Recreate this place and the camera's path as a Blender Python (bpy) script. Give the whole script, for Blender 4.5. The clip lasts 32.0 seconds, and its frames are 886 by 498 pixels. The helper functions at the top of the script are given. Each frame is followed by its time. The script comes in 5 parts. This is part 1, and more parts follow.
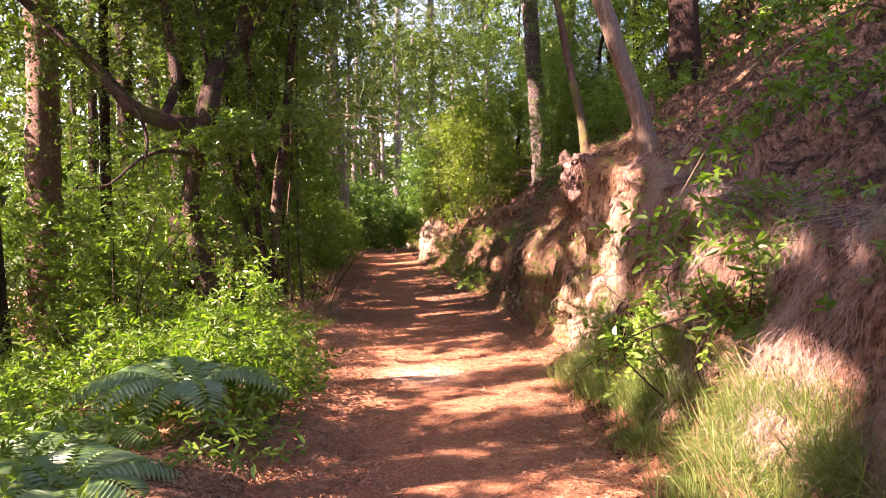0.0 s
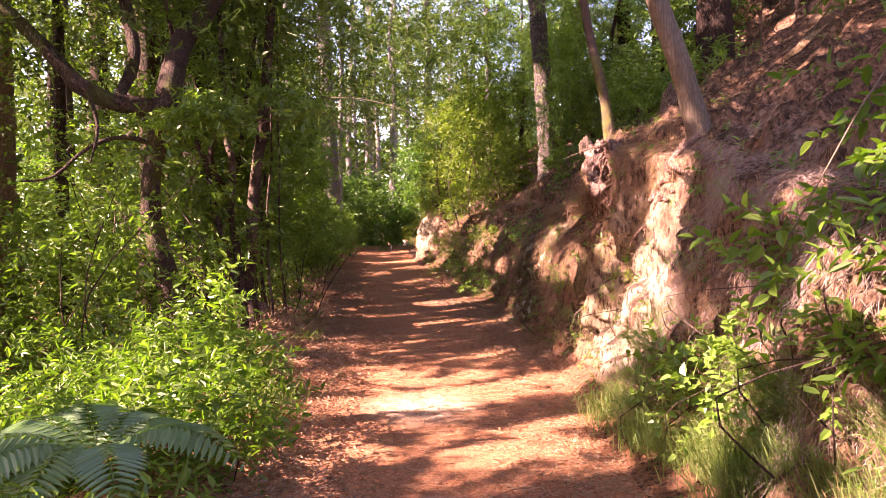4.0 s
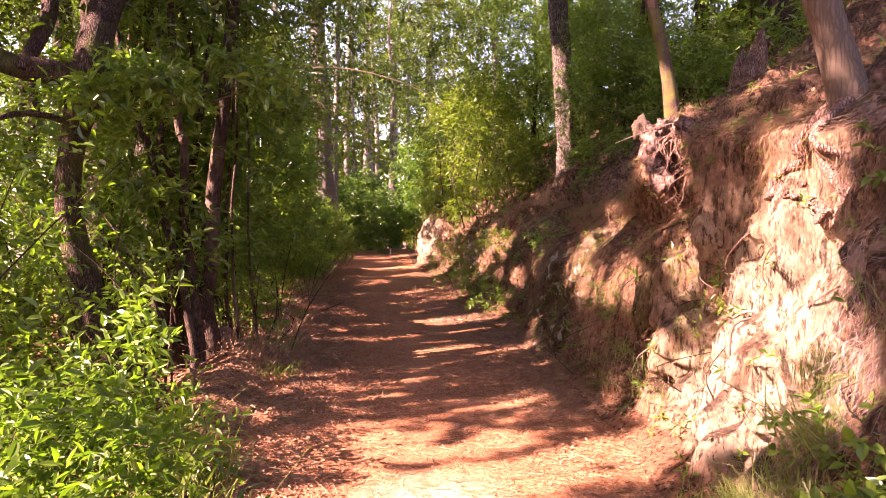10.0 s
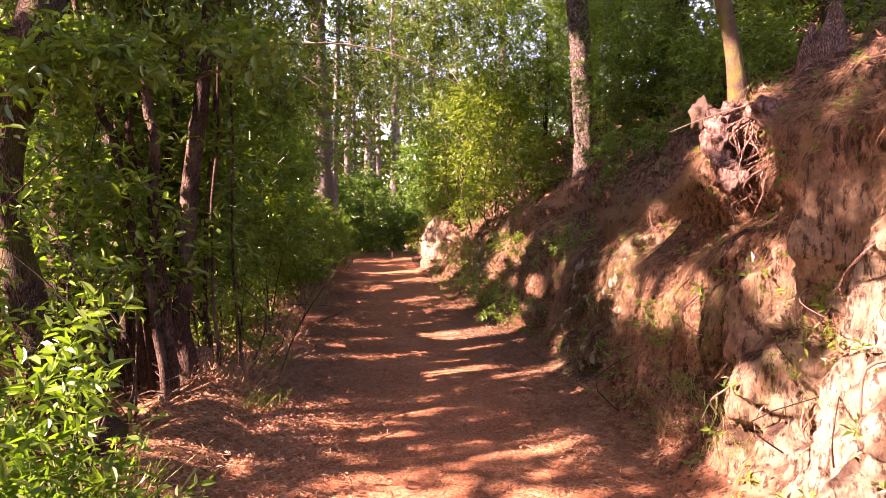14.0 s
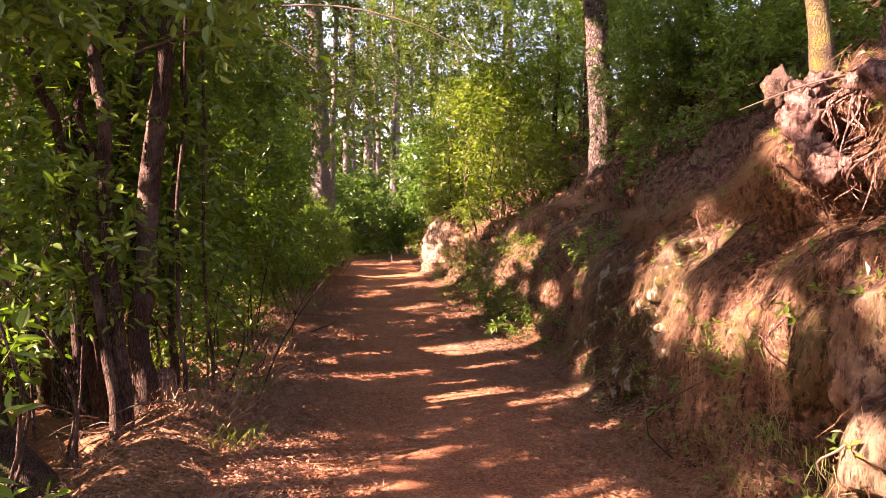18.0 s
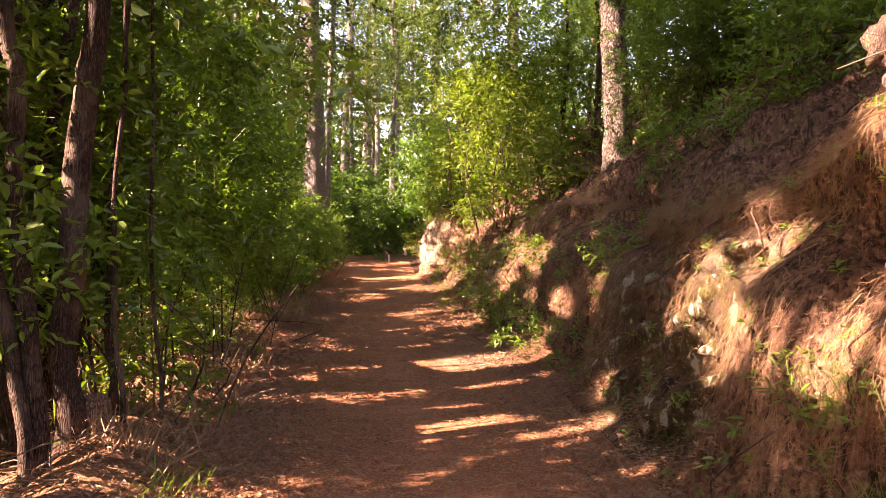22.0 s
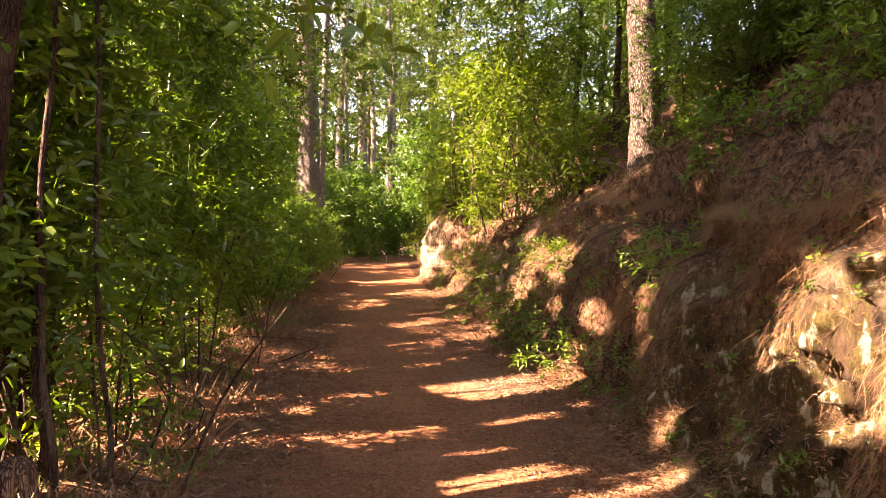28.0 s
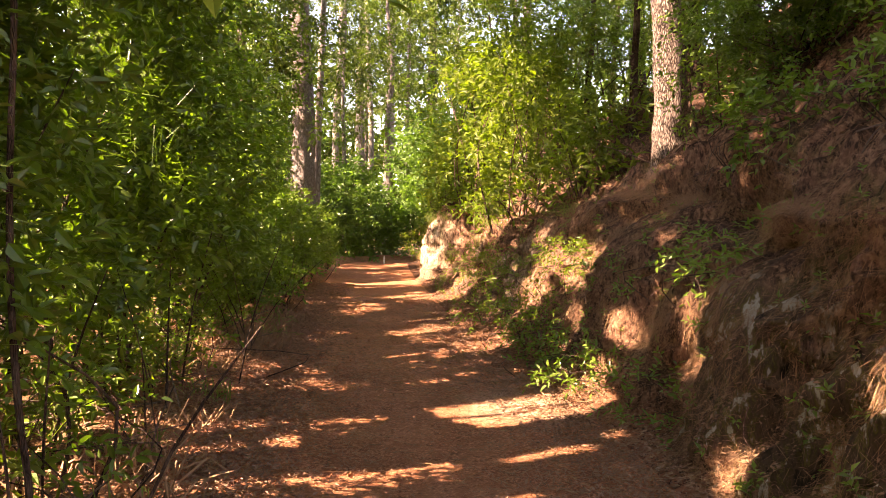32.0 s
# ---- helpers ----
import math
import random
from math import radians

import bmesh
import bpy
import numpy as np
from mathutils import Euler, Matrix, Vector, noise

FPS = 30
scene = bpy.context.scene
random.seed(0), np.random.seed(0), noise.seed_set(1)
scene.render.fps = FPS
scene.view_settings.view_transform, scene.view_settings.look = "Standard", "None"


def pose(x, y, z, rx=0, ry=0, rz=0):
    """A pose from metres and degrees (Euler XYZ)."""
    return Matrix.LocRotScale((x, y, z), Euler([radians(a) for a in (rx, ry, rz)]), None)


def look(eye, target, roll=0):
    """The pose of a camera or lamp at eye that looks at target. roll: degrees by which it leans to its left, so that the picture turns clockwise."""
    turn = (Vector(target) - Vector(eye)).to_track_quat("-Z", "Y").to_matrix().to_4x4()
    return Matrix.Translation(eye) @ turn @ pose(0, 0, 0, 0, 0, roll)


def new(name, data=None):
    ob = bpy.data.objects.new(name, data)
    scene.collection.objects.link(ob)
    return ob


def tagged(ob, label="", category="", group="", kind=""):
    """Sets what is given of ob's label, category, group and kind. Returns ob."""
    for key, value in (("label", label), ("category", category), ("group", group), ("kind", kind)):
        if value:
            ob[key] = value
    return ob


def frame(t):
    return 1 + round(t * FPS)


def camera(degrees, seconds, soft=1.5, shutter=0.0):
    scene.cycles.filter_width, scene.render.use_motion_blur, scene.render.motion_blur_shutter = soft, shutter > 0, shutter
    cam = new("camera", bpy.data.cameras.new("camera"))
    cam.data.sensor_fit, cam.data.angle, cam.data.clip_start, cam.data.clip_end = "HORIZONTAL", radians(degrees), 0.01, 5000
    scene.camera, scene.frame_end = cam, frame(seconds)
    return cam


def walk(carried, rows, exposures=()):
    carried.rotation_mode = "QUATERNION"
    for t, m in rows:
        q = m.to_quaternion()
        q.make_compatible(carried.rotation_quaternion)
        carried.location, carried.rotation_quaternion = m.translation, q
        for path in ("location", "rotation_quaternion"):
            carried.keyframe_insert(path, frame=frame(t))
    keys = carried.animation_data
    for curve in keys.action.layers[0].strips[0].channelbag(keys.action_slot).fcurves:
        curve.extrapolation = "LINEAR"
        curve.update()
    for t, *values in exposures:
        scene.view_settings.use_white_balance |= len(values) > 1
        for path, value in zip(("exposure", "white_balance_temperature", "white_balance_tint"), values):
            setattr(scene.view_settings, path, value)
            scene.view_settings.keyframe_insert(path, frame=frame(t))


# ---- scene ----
cam = camera(66, 32.0, soft=0.7)

# ---- camera path: seconds, eye, target, roll ----
PATH = [
    (0, (0.000, -0.000, 1.523), (0.146, 1.993, 1.446), -0.53),
    (1, (-0.004, 0.281, 1.534), (0.145, 2.274, 1.455), -0.52),
    (2, (0.006, 0.600, 1.544), (0.157, 2.592, 1.461), -0.58),
    (3, (0.018, 0.946, 1.550), (0.173, 2.938, 1.461), -0.63),
    (6, (0.079, 1.948, 1.562), (0.234, 3.940, 1.471), -0.69),
    (7, (0.093, 2.288, 1.565), (0.251, 4.280, 1.475), -0.64),
    (8, (0.102, 2.599, 1.570), (0.258, 4.591, 1.481), -0.64),
    (9, (0.101, 2.904, 1.576), (0.253, 4.897, 1.487), -0.59),
    (10, (0.093, 3.204, 1.574), (0.247, 5.196, 1.488), -0.52),
    (11, (0.086, 3.474, 1.583), (0.239, 5.466, 1.498), -0.46),
    (12, (0.072, 3.740, 1.584), (0.226, 5.732, 1.501), -0.42),
    (13, (0.057, 4.011, 1.584), (0.210, 6.004, 1.502), -0.37),
    (14, (0.044, 4.269, 1.591), (0.197, 6.261, 1.509), -0.28),
    (17, (0.041, 5.025, 1.597), (0.195, 7.018, 1.516), -0.13),
    (18, (0.053, 5.289, 1.576), (0.207, 7.282, 1.499), -0.01),
    (19, (0.074, 5.547, 1.555), (0.231, 7.540, 1.479), 0.15),
    (20, (0.103, 5.801, 1.542), (0.257, 7.794, 1.468), 0.29),
    (21, (0.128, 6.047, 1.539), (0.282, 8.040, 1.467), 0.48),
    (22, (0.148, 6.294, 1.536), (0.302, 8.286, 1.463), 0.66),
    (23, (0.164, 6.525, 1.536), (0.321, 8.518, 1.464), 0.73),
    (24, (0.180, 6.738, 1.541), (0.340, 8.730, 1.470), 0.70),
    (25, (0.178, 6.928, 1.543), (0.340, 8.921, 1.472), 0.64),
    (28, (0.029, 7.402, 1.568), (0.200, 9.394, 1.491), 0.62),
    (29, (0.018, 7.625, 1.568), (0.191, 9.616, 1.490), 0.63),
    (30, (0.018, 7.853, 1.563), (0.191, 9.844, 1.484), 0.68),
    (31, (0.013, 8.074, 1.555), (0.189, 10.064, 1.476), 0.74),
    (32, (0.000, 8.292, 1.547), (0.180, 10.282, 1.469), 0.84),
]
EXPO = [(0, 3.08, 7250, 47), (6, 3.16, 7600, 56), (13, 3.1, 7800, 60), (19, 3.15, 8050, 51), (26, 3.38, 8800, 40), (32, 3.38, 9100, 38)]
walk(cam, [(t, look(e, g, r)) for t, e, g, r in PATH], EXPO)

# ---- light: late sun from the open left side, blue sky ----
SUN = Vector((0.76, 0.20, -0.60)).normalized()     # the way the light travels
sun_data = bpy.data.lights.new("sun", "SUN")
sun_data.energy, sun_data.angle, sun_data.color = 5.0, radians(0.55), (1.0, 0.92, 0.78)
sun_ob = new("sun", sun_data)
sun_ob.matrix_basis = look((-20, -9, 16), Vector((-20, -9, 16)) + SUN)
world = bpy.data.worlds.new("world")
scene.world = world
world.use_nodes = True
wn = world.node_tree
sky = wn.nodes.new("ShaderNodeTexSky")
sky.sky_type, sky.sun_disc = "NISHITA", False
sky.sun_elevation, sky.sun_rotation = math.asin(-SUN.z), math.atan2(-SUN.x, -SUN.y)
wn.links.new(sky.outputs[0], wn.nodes["Background"].inputs[0])
wn.nodes["Background"].inputs[1].default_value = 0.102
scene.view_settings.exposure = 0.0


# ---- materials ----
def material(name, rough=0.85, spec=0.3):
    m = bpy.data.materials.new(name)
    m.use_nodes = True
    b = m.node_tree.nodes["Principled BSDF"]
    b.inputs["Roughness"].default_value = rough
    b.inputs["Specular IOR Level"].default_value = spec
    return m, m.node_tree, b


def node(nt, kind, **sockets):
    n = nt.nodes.new(kind)
    for k, v in sockets.items():
        n.inputs[k.replace("_", " ")].default_value = v
    return n


def noise_tex(nt, scale, detail=4.0, stretch=None, rough=0.6):
    co = nt.nodes.new("ShaderNodeNewGeometry")
    mp = nt.nodes.new("ShaderNodeMapping")
    nt.links.new(co.outputs["Position"], mp.inputs[0])
    if stretch:
        mp.inputs["Scale"].default_value = stretch
    n = node(nt, "ShaderNodeTexNoise", Scale=scale, Detail=detail, Roughness=rough)
    nt.links.new(mp.outputs[0], n.inputs["Vector"])
    return n.outputs["Fac"]


def ramp(nt, fac, stops):
    r = nt.nodes.new("ShaderNodeValToRGB")
    e = r.color_ramp.elements
    while len(e) < len(stops):
        e.new(0.5)
    for q, (p, c) in zip(e, stops):
        q.position, q.color = p, (*c, 1)
    nt.links.new(fac, r.inputs[0])
    return r.outputs[0]


def blend(nt, fac, a, b):
    m = nt.nodes.new("ShaderNodeMix")
    m.data_type = "RGBA"
    for v, sock in ((fac, m.inputs[0]), (a, m.inputs[6]), (b, m.inputs[7])):
        if hasattr(v, "links") or hasattr(v, "is_linked"):
            nt.links.new(v, sock)
        else:
            sock.default_value = v if sock is m.inputs[0] else (*v, 1)
    return m.outputs[2]


def bump(nt, b, h, strength, dist):
    n = node(nt, "ShaderNodeBump", Strength=strength, Distance=dist)
    nt.links.new(h, n.inputs["Height"])
    nt.links.new(n.outputs[0], b.inputs["Normal"])


def soil(name, dark, mid, light, patch=None, patch_at=(0.55, 0.65), moss=None, grain=60.0, relief=0.02, pale=(), pale_sun_col=(0.45, 0.355, 0.25), strands=False, rocky=()):
    m, nt, b = material(name, 0.95, 0.15)
    c = ramp(nt, noise_tex(nt, 1.3, 6), [(0.3, dark), (0.5, mid), (0.7, light)])
    c = blend(nt, ramp(nt, noise_tex(nt, grain * 0.4, 6), [(0.36, (0.8, 0.8, 0.8)), (0.49, (0, 0, 0))]), c, tuple(v * 0.55 for v in dark))
    fine = noise_tex(nt, grain, 5)
    c = blend(nt, ramp(nt, fine, [(0.45, (0, 0, 0)), (0.72, (1, 1, 1))]), c, tuple(v * 1.6 for v in light))
    if patch:
        f = ramp(nt, noise_tex(nt, 0.9, 5, (1, 1, 0.7)), [(patch_at[0], (0, 0, 0)), (patch_at[1], (1, 1, 1))])
        c = blend(nt, f, c, patch)
    # pale spots: lighter earth or rock, some painted in place of sunlight
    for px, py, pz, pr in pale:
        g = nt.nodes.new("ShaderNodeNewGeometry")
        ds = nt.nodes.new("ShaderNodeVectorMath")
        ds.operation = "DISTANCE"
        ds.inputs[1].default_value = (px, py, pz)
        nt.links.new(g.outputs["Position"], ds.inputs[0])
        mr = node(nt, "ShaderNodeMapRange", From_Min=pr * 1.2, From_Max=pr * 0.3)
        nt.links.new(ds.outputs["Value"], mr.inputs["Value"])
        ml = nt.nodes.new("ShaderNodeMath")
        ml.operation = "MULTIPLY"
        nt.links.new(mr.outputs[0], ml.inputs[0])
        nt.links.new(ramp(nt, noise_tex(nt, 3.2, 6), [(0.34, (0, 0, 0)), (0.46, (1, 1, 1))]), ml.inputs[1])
        c = blend(nt, ml.outputs[0], c, pale_sun_col)
    if moss:
        f = ramp(nt, noise_tex(nt, 1.6, 6, (1, 1, 0.6)), [(0.57, (0, 0, 0)), (0.66, (0.9, 0.9, 0.9))])
        c = blend(nt, f, c, moss)
    if pale or moss:
        c = blend(nt, ramp(nt, noise_tex(nt, 9.0, 8, (1, 1, 0.5), 0.7), [(0.40, (0.75, 0.75, 0.75)), (0.52, (0, 0, 0))]), c, mid)
    if strands:
        # dark duff where the ground lies flatter
        gn = nt.nodes.new("ShaderNodeNewGeometry")
        sx = nt.nodes.new("ShaderNodeSeparateXYZ")
        nt.links.new(gn.outputs["Normal"], sx.inputs[0])
        c = blend(nt, ramp(nt, sx.outputs["Z"], [(0.62, (0, 0, 0)), (0.8, (0.85, 0.85, 0.85))]), c, tuple(v * 0.75 for v in dark))
        sp = nt.nodes.new("ShaderNodeSeparateXYZ")
        nt.links.new(gn.outputs["Position"], sp.inputs[0])
        ad = nt.nodes.new("ShaderNodeMath")
        ad.operation = "MULTIPLY_ADD"
        nt.links.new(noise_tex(nt, 3.0, 5), ad.inputs[0])
        ad.inputs[1].default_value = 0.35
        nt.links.new(sp.outputs["Z"], ad.inputs[2])
        c = blend(nt, ramp(nt, ad.outputs[0], [(0.22, (0.95, 0.95, 0.95)), (0.42, (0, 0, 0))]), c, (0.30, 0.125, 0.066))
        # matted fibres that run down the face, shade painted dark in the chinks
        st = noise_tex(nt, 26.0, 6, (1.0, 1.0, 0.22), 0.7)
        c = blend(nt, ramp(nt, st, [(0.40, (0.85, 0.85, 0.85)), (0.50, (0, 0, 0))]), c, tuple(v * 0.4 for v in dark))
        c = blend(nt, ramp(nt, st, [(0.57, (0, 0, 0)), (0.68, (0.6, 0.6, 0.6))]), c, tuple(v * 1.25 for v in light))
    for px, py, pz, pr in rocky:
        # wet rock, painted crevice shade, yellow moss, pale lichen, in runs down the face
        g = nt.nodes.new("ShaderNodeNewGeometry")
        ds = nt.nodes.new("ShaderNodeVectorMath")
        ds.operation = "DISTANCE"
        ds.inputs[1].default_value = (px, py, pz)
        nt.links.new(g.outputs["Position"], ds.inputs[0])
        wob = nt.nodes.new("ShaderNodeMath")
        wob.operation = "MULTIPLY_ADD"
        nt.links.new(noise_tex(nt, 4.0, 5), wob.inputs[0])
        wob.inputs[1].default_value = 0.9
        nt.links.new(ds.outputs["Value"], wob.inputs[2])
        mr = node(nt, "ShaderNodeMapRange", From_Min=pr + 0.55, From_Max=pr + 0.2)
        nt.links.new(wob.outputs[0], mr.inputs["Value"])
        rock = ramp(nt, noise_tex(nt, 9.0, 7, (1, 1, 0.35), 0.65), [(0.36, (0.035, 0.025, 0.018)), (0.46, (0.12, 0.075, 0.045)), (0.52, (0.09, 0.065, 0.03)), (0.555, (0.15, 0.125, 0.035)), (0.575, (0.14, 0.095, 0.055)), (0.61, (0.42, 0.39, 0.31))])
        c = blend(nt, mr.outputs[0], c, rock)
    nt.links.new(c, b.inputs["Base Color"])
    bump(nt, b, noise_tex(nt, grain * 0.5, 8, (1, 1, 0.4) if strands else None, 0.75), 0.9, relief)
    return m


def bark(name, dark, light, moss=None, plate=9.0, depth=0.03, long=0.28):
    m, nt, b = material(name, 0.9, 0.2)
    v = nt.nodes.new("ShaderNodeTexVoronoi")
    v.feature = "DISTANCE_TO_EDGE"
    co = nt.nodes.new("ShaderNodeTexCoord")
    mp = node(nt, "ShaderNodeMapping", Scale=(plate, plate, plate * long))
    nz = node(nt, "ShaderNodeTexNoise", Scale=5.0, Detail=4.0)
    nt.links.new(co.outputs["Object"], nz.inputs["Vector"])
    ad = nt.nodes.new("ShaderNodeVectorMath")
    ad.operation = "MULTIPLY_ADD"
    nt.links.new(nz.outputs["Color"], ad.inputs[0])
    ad.inputs[1].default_value = (0.06, 0.06, 0.16)
    nt.links.new(co.outputs["Object"], ad.inputs[2])
    nt.links.new(ad.outputs[0], mp.inputs[0])
    nt.links.new(mp.outputs[0], v.inputs["Vector"])
    f = ramp(nt, v.outputs["Distance"], [(0.02, (0, 0, 0)), (0.22, (1, 1, 1))])
    c = blend(nt, f, dark, light)
    c = blend(nt, ramp(nt, noise_tex(nt, 14, 5), [(0.4, (0, 0, 0)), (0.75, (0.7, 0.7, 0.7))]), c, dark)
    # blotches: moss, and on the slender stems painted sunlit spots
    if moss:
        c = blend(nt, ramp(nt, noise_tex(nt, 2.2, 5), [(0.5, (0, 0, 0)), (0.62, (0.9, 0.9, 0.9))]), c, moss)
    nt.links.new(c, b.inputs["Base Color"])
    bump(nt, b, f, 0.9, depth)
    return m


def leafy(name, cols, thin=0.45, rough=0.45, spec=0.4):
    m, nt, b = material(name, rough, spec)
    g = nt.nodes.new("ShaderNodeNewGeometry")
    n = len(cols) - 1
    c = ramp(nt, g.outputs["Random Per Island"], [(i / max(n, 1), q) for i, q in enumerate(cols)])
    c = blend(nt, noise_tex(nt, 0.8, 3), c, cols[-1])
    nt.links.new(c, b.inputs["Base Color"])
    if thin:
        tr = nt.nodes.new("ShaderNodeBsdfTranslucent")
        mul = nt.nodes.new("ShaderNodeMix")
        mul.data_type, mul.blend_type = "RGBA", "MULTIPLY"
        mul.inputs[0].default_value = 1.0
        nt.links.new(c, mul.inputs[6])
        mul.inputs[7].default_value = (1.4, 1.8, 0.5, 1)
        nt.links.new(mul.outputs[2], tr.inputs["Color"])
        mx = nt.nodes.new("ShaderNodeMixShader")
        mx.inputs[0].default_value = thin
        nt.links.new(b.outputs[0], mx.inputs[1])
        nt.links.new(tr.outputs[0], mx.inputs[2])
        nt.links.new(mx.outputs[0], nt.nodes["Material Output"].inputs["Surface"])
    return m


# both pale spots paint sun patches into the path's colour
DIRT = soil("packed_red_dirt", (0.19, 0.07, 0.034), (0.31, 0.118, 0.058), (0.40, 0.17, 0.09), grain=45, relief=0.03, pale=((0.3, 6.95, 0.0, 0.5), (1.3, 14.0, 0.0, 0.6)), pale_sun_col=(0.48, 0.33, 0.235))
FLOOR = soil("leafy_forest_soil", (0.12, 0.055, 0.03), (0.20, 0.095, 0.05), (0.27, 0.135, 0.07), relief=0.04, grain=35)
# pale: light earth and rock; at y 3.4 and 7.15 also painted sunlight
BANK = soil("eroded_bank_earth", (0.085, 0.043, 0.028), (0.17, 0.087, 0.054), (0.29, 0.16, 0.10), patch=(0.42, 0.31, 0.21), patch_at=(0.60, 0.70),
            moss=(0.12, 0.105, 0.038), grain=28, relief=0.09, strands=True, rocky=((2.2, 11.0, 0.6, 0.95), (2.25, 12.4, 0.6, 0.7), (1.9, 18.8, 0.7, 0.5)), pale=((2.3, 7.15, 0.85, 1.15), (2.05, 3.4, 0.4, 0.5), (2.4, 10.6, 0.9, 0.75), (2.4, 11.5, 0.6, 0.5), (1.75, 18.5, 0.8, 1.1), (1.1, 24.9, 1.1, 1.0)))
BARK_DARK = bark("dark_bark", (0.03, 0.018, 0.013), (0.10, 0.055, 0.04), plate=14, long=0.14)
BARK_PINE = bark("pine_bark", (0.035, 0.022, 0.016), (0.29, 0.225, 0.185), plate=15, depth=0.06, long=0.16)
BARK_PALE = bark("pale_bark", (0.12, 0.083, 0.06), (0.18, 0.125, 0.092), plate=9, depth=0.002, long=0.12)
BARK_MOSS = bark("mossy_bark", (0.035, 0.02, 0.016), (0.15, 0.092, 0.068), moss=(0.10, 0.10, 0.03), plate=18, depth=0.03, long=0.14)
BARK_THIN = bark("thin_mossy_bark", (0.10, 0.06, 0.045), (0.19, 0.125, 0.09), moss=(0.21, 0.19, 0.05), plate=26, depth=0.01)
BARK_WHITE = bark("pale_grey_bark", (0.15, 0.125, 0.11), (0.30, 0.265, 0.235), plate=3, depth=0.006)
BARK_FAR = bark("smooth_greyish_bark", (0.13, 0.10, 0.092), (0.28, 0.235, 0.215), plate=7, depth=0.02)
BARK_BIG = bark("plated_dark_bark", (0.025, 0.016, 0.012), (0.19, 0.135, 0.105), plate=10, depth=0.05)
# the moss tint here paints sunlit blotches onto the stem bark
BARK_STEM = bark("slender_stem_bark", (0.03, 0.017, 0.012), (0.12, 0.07, 0.05), moss=(0.17, 0.115, 0.085), plate=22, depth=0.012, long=0.09)
BARK_RED = bark("reddish_bark", (0.13, 0.065, 0.045), (0.40, 0.25, 0.20), plate=16, depth=0.02, long=0.2)
LAUREL = leafy("laurel_leaves", [(0.030, 0.066, 0.013), (0.056, 0.112, 0.018), (0.094, 0.170, 0.024), (0.150, 0.232, 0.034)], thin=0.34, rough=0.33, spec=0.5)
BRIGHT = leafy("young_leaves", [(0.038, 0.076, 0.013), (0.082, 0.146, 0.019), (0.155, 0.228, 0.029), (0.068, 0.124, 0.016)], thin=0.5)
YELLOW = leafy("yellow_green_leaves", [(0.058, 0.09, 0.014), (0.108, 0.152, 0.022), (0.20, 0.225, 0.034), (0.084, 0.122, 0.018)], thin=0.48)
CANOPY = leafy("canopy_leaves", [(0.012, 0.026, 0.007), (0.024, 0.046, 0.010), (0.046, 0.078, 0.015), (0.09, 0.125, 0.022)], thin=0.36)
DEEP = leafy("deep_green_leaves", [(0.016, 0.050, 0.020), (0.034, 0.088, 0.030), (0.07, 0.14, 0.038), (0.115, 0.19, 0.045)], thin=0.44, rough=0.4)
FERN = leafy("fern_fronds", [(0.075, 0.145, 0.06), (0.11, 0.19, 0.085), (0.16, 0.245, 0.115)], thin=0.35, rough=0.35, spec=0.6)
GRASS = leafy("bank_grass", [(0.10, 0.155, 0.035), (0.17, 0.20, 0.06), (0.36, 0.31, 0.15), (0.085, 0.14, 0.03)], thin=0.4)
LITTER = leafy("dead_leaves", [(0.08, 0.03, 0.016), (0.14, 0.06, 0.03), (0.20, 0.09, 0.05), (0.22, 0.105, 0.055), (0.28, 0.14, 0.075), (0.34, 0.19, 0.11)], thin=0.0, rough=0.7)
STRAW = leafy("dry_needles", [(0.055, 0.025, 0.015), (0.12, 0.053, 0.028), (0.19, 0.09, 0.046), (0.27, 0.14, 0.07), (0.38, 0.225, 0.12)], thin=0.0, rough=0.8)
TWIG = leafy("twig_wood", [(0.05, 0.03, 0.02), (0.09, 0.055, 0.037), (0.15, 0.10, 0.07)], thin=0.0, rough=0.8)

# ---- mesh builders ----
rng = np.random.default_rng(7)


def mesh_np(name, verts, faces, mat, smooth=True):
    """faces: arrays of equal-length polygons."""
    me = bpy.data.meshes.new(name)
    verts = np.asarray(verts, float)
    faces = [np.asarray(f, int) for f in (faces if isinstance(faces, list) else [faces]) if len(f)]
    me.vertices.add(len(verts))
    me.vertices.foreach_set("co", verts.ravel())
    n = sum(f.size for f in faces)
    me.loops.add(n)
    me.loops.foreach_set("vertex_index", np.concatenate([f.ravel() for f in faces]))
    tot = np.concatenate([np.full(len(f), f.shape[1]) for f in faces])
    me.polygons.add(len(tot))
    me.polygons.foreach_set("loop_start", np.concatenate([[0], np.cumsum(tot)[:-1]]))
    me.polygons.foreach_set("use_smooth", np.full(len(tot), smooth))
    me.update(calc_edges=True)
    me.materials.append(mat)
    return me


def part(name, me, parent=None, label=""):
    ob = new(name, me)
    if parent:
        ob.parent = parent
    return tagged(ob, label)


def thing(name, at, label, category, group="", kind=""):
    ob = new(name)
    ob.location = at
    return tagged(ob, label, category, group, kind)


def unit(v):
    return v / np.maximum(np.linalg.norm(v, axis=-1, keepdims=True), 1e-9)


def nz(p, scale, octaves=4, seed=0.0):
    """Fractal noise about -1..1 at the rows of p."""
    q = np.asarray(p, float) * scale + seed
    return np.array([noise.fractal(Vector(r), 1.0, 2.0, octaves, noise_basis="PERLIN_ORIGINAL") for r in q])


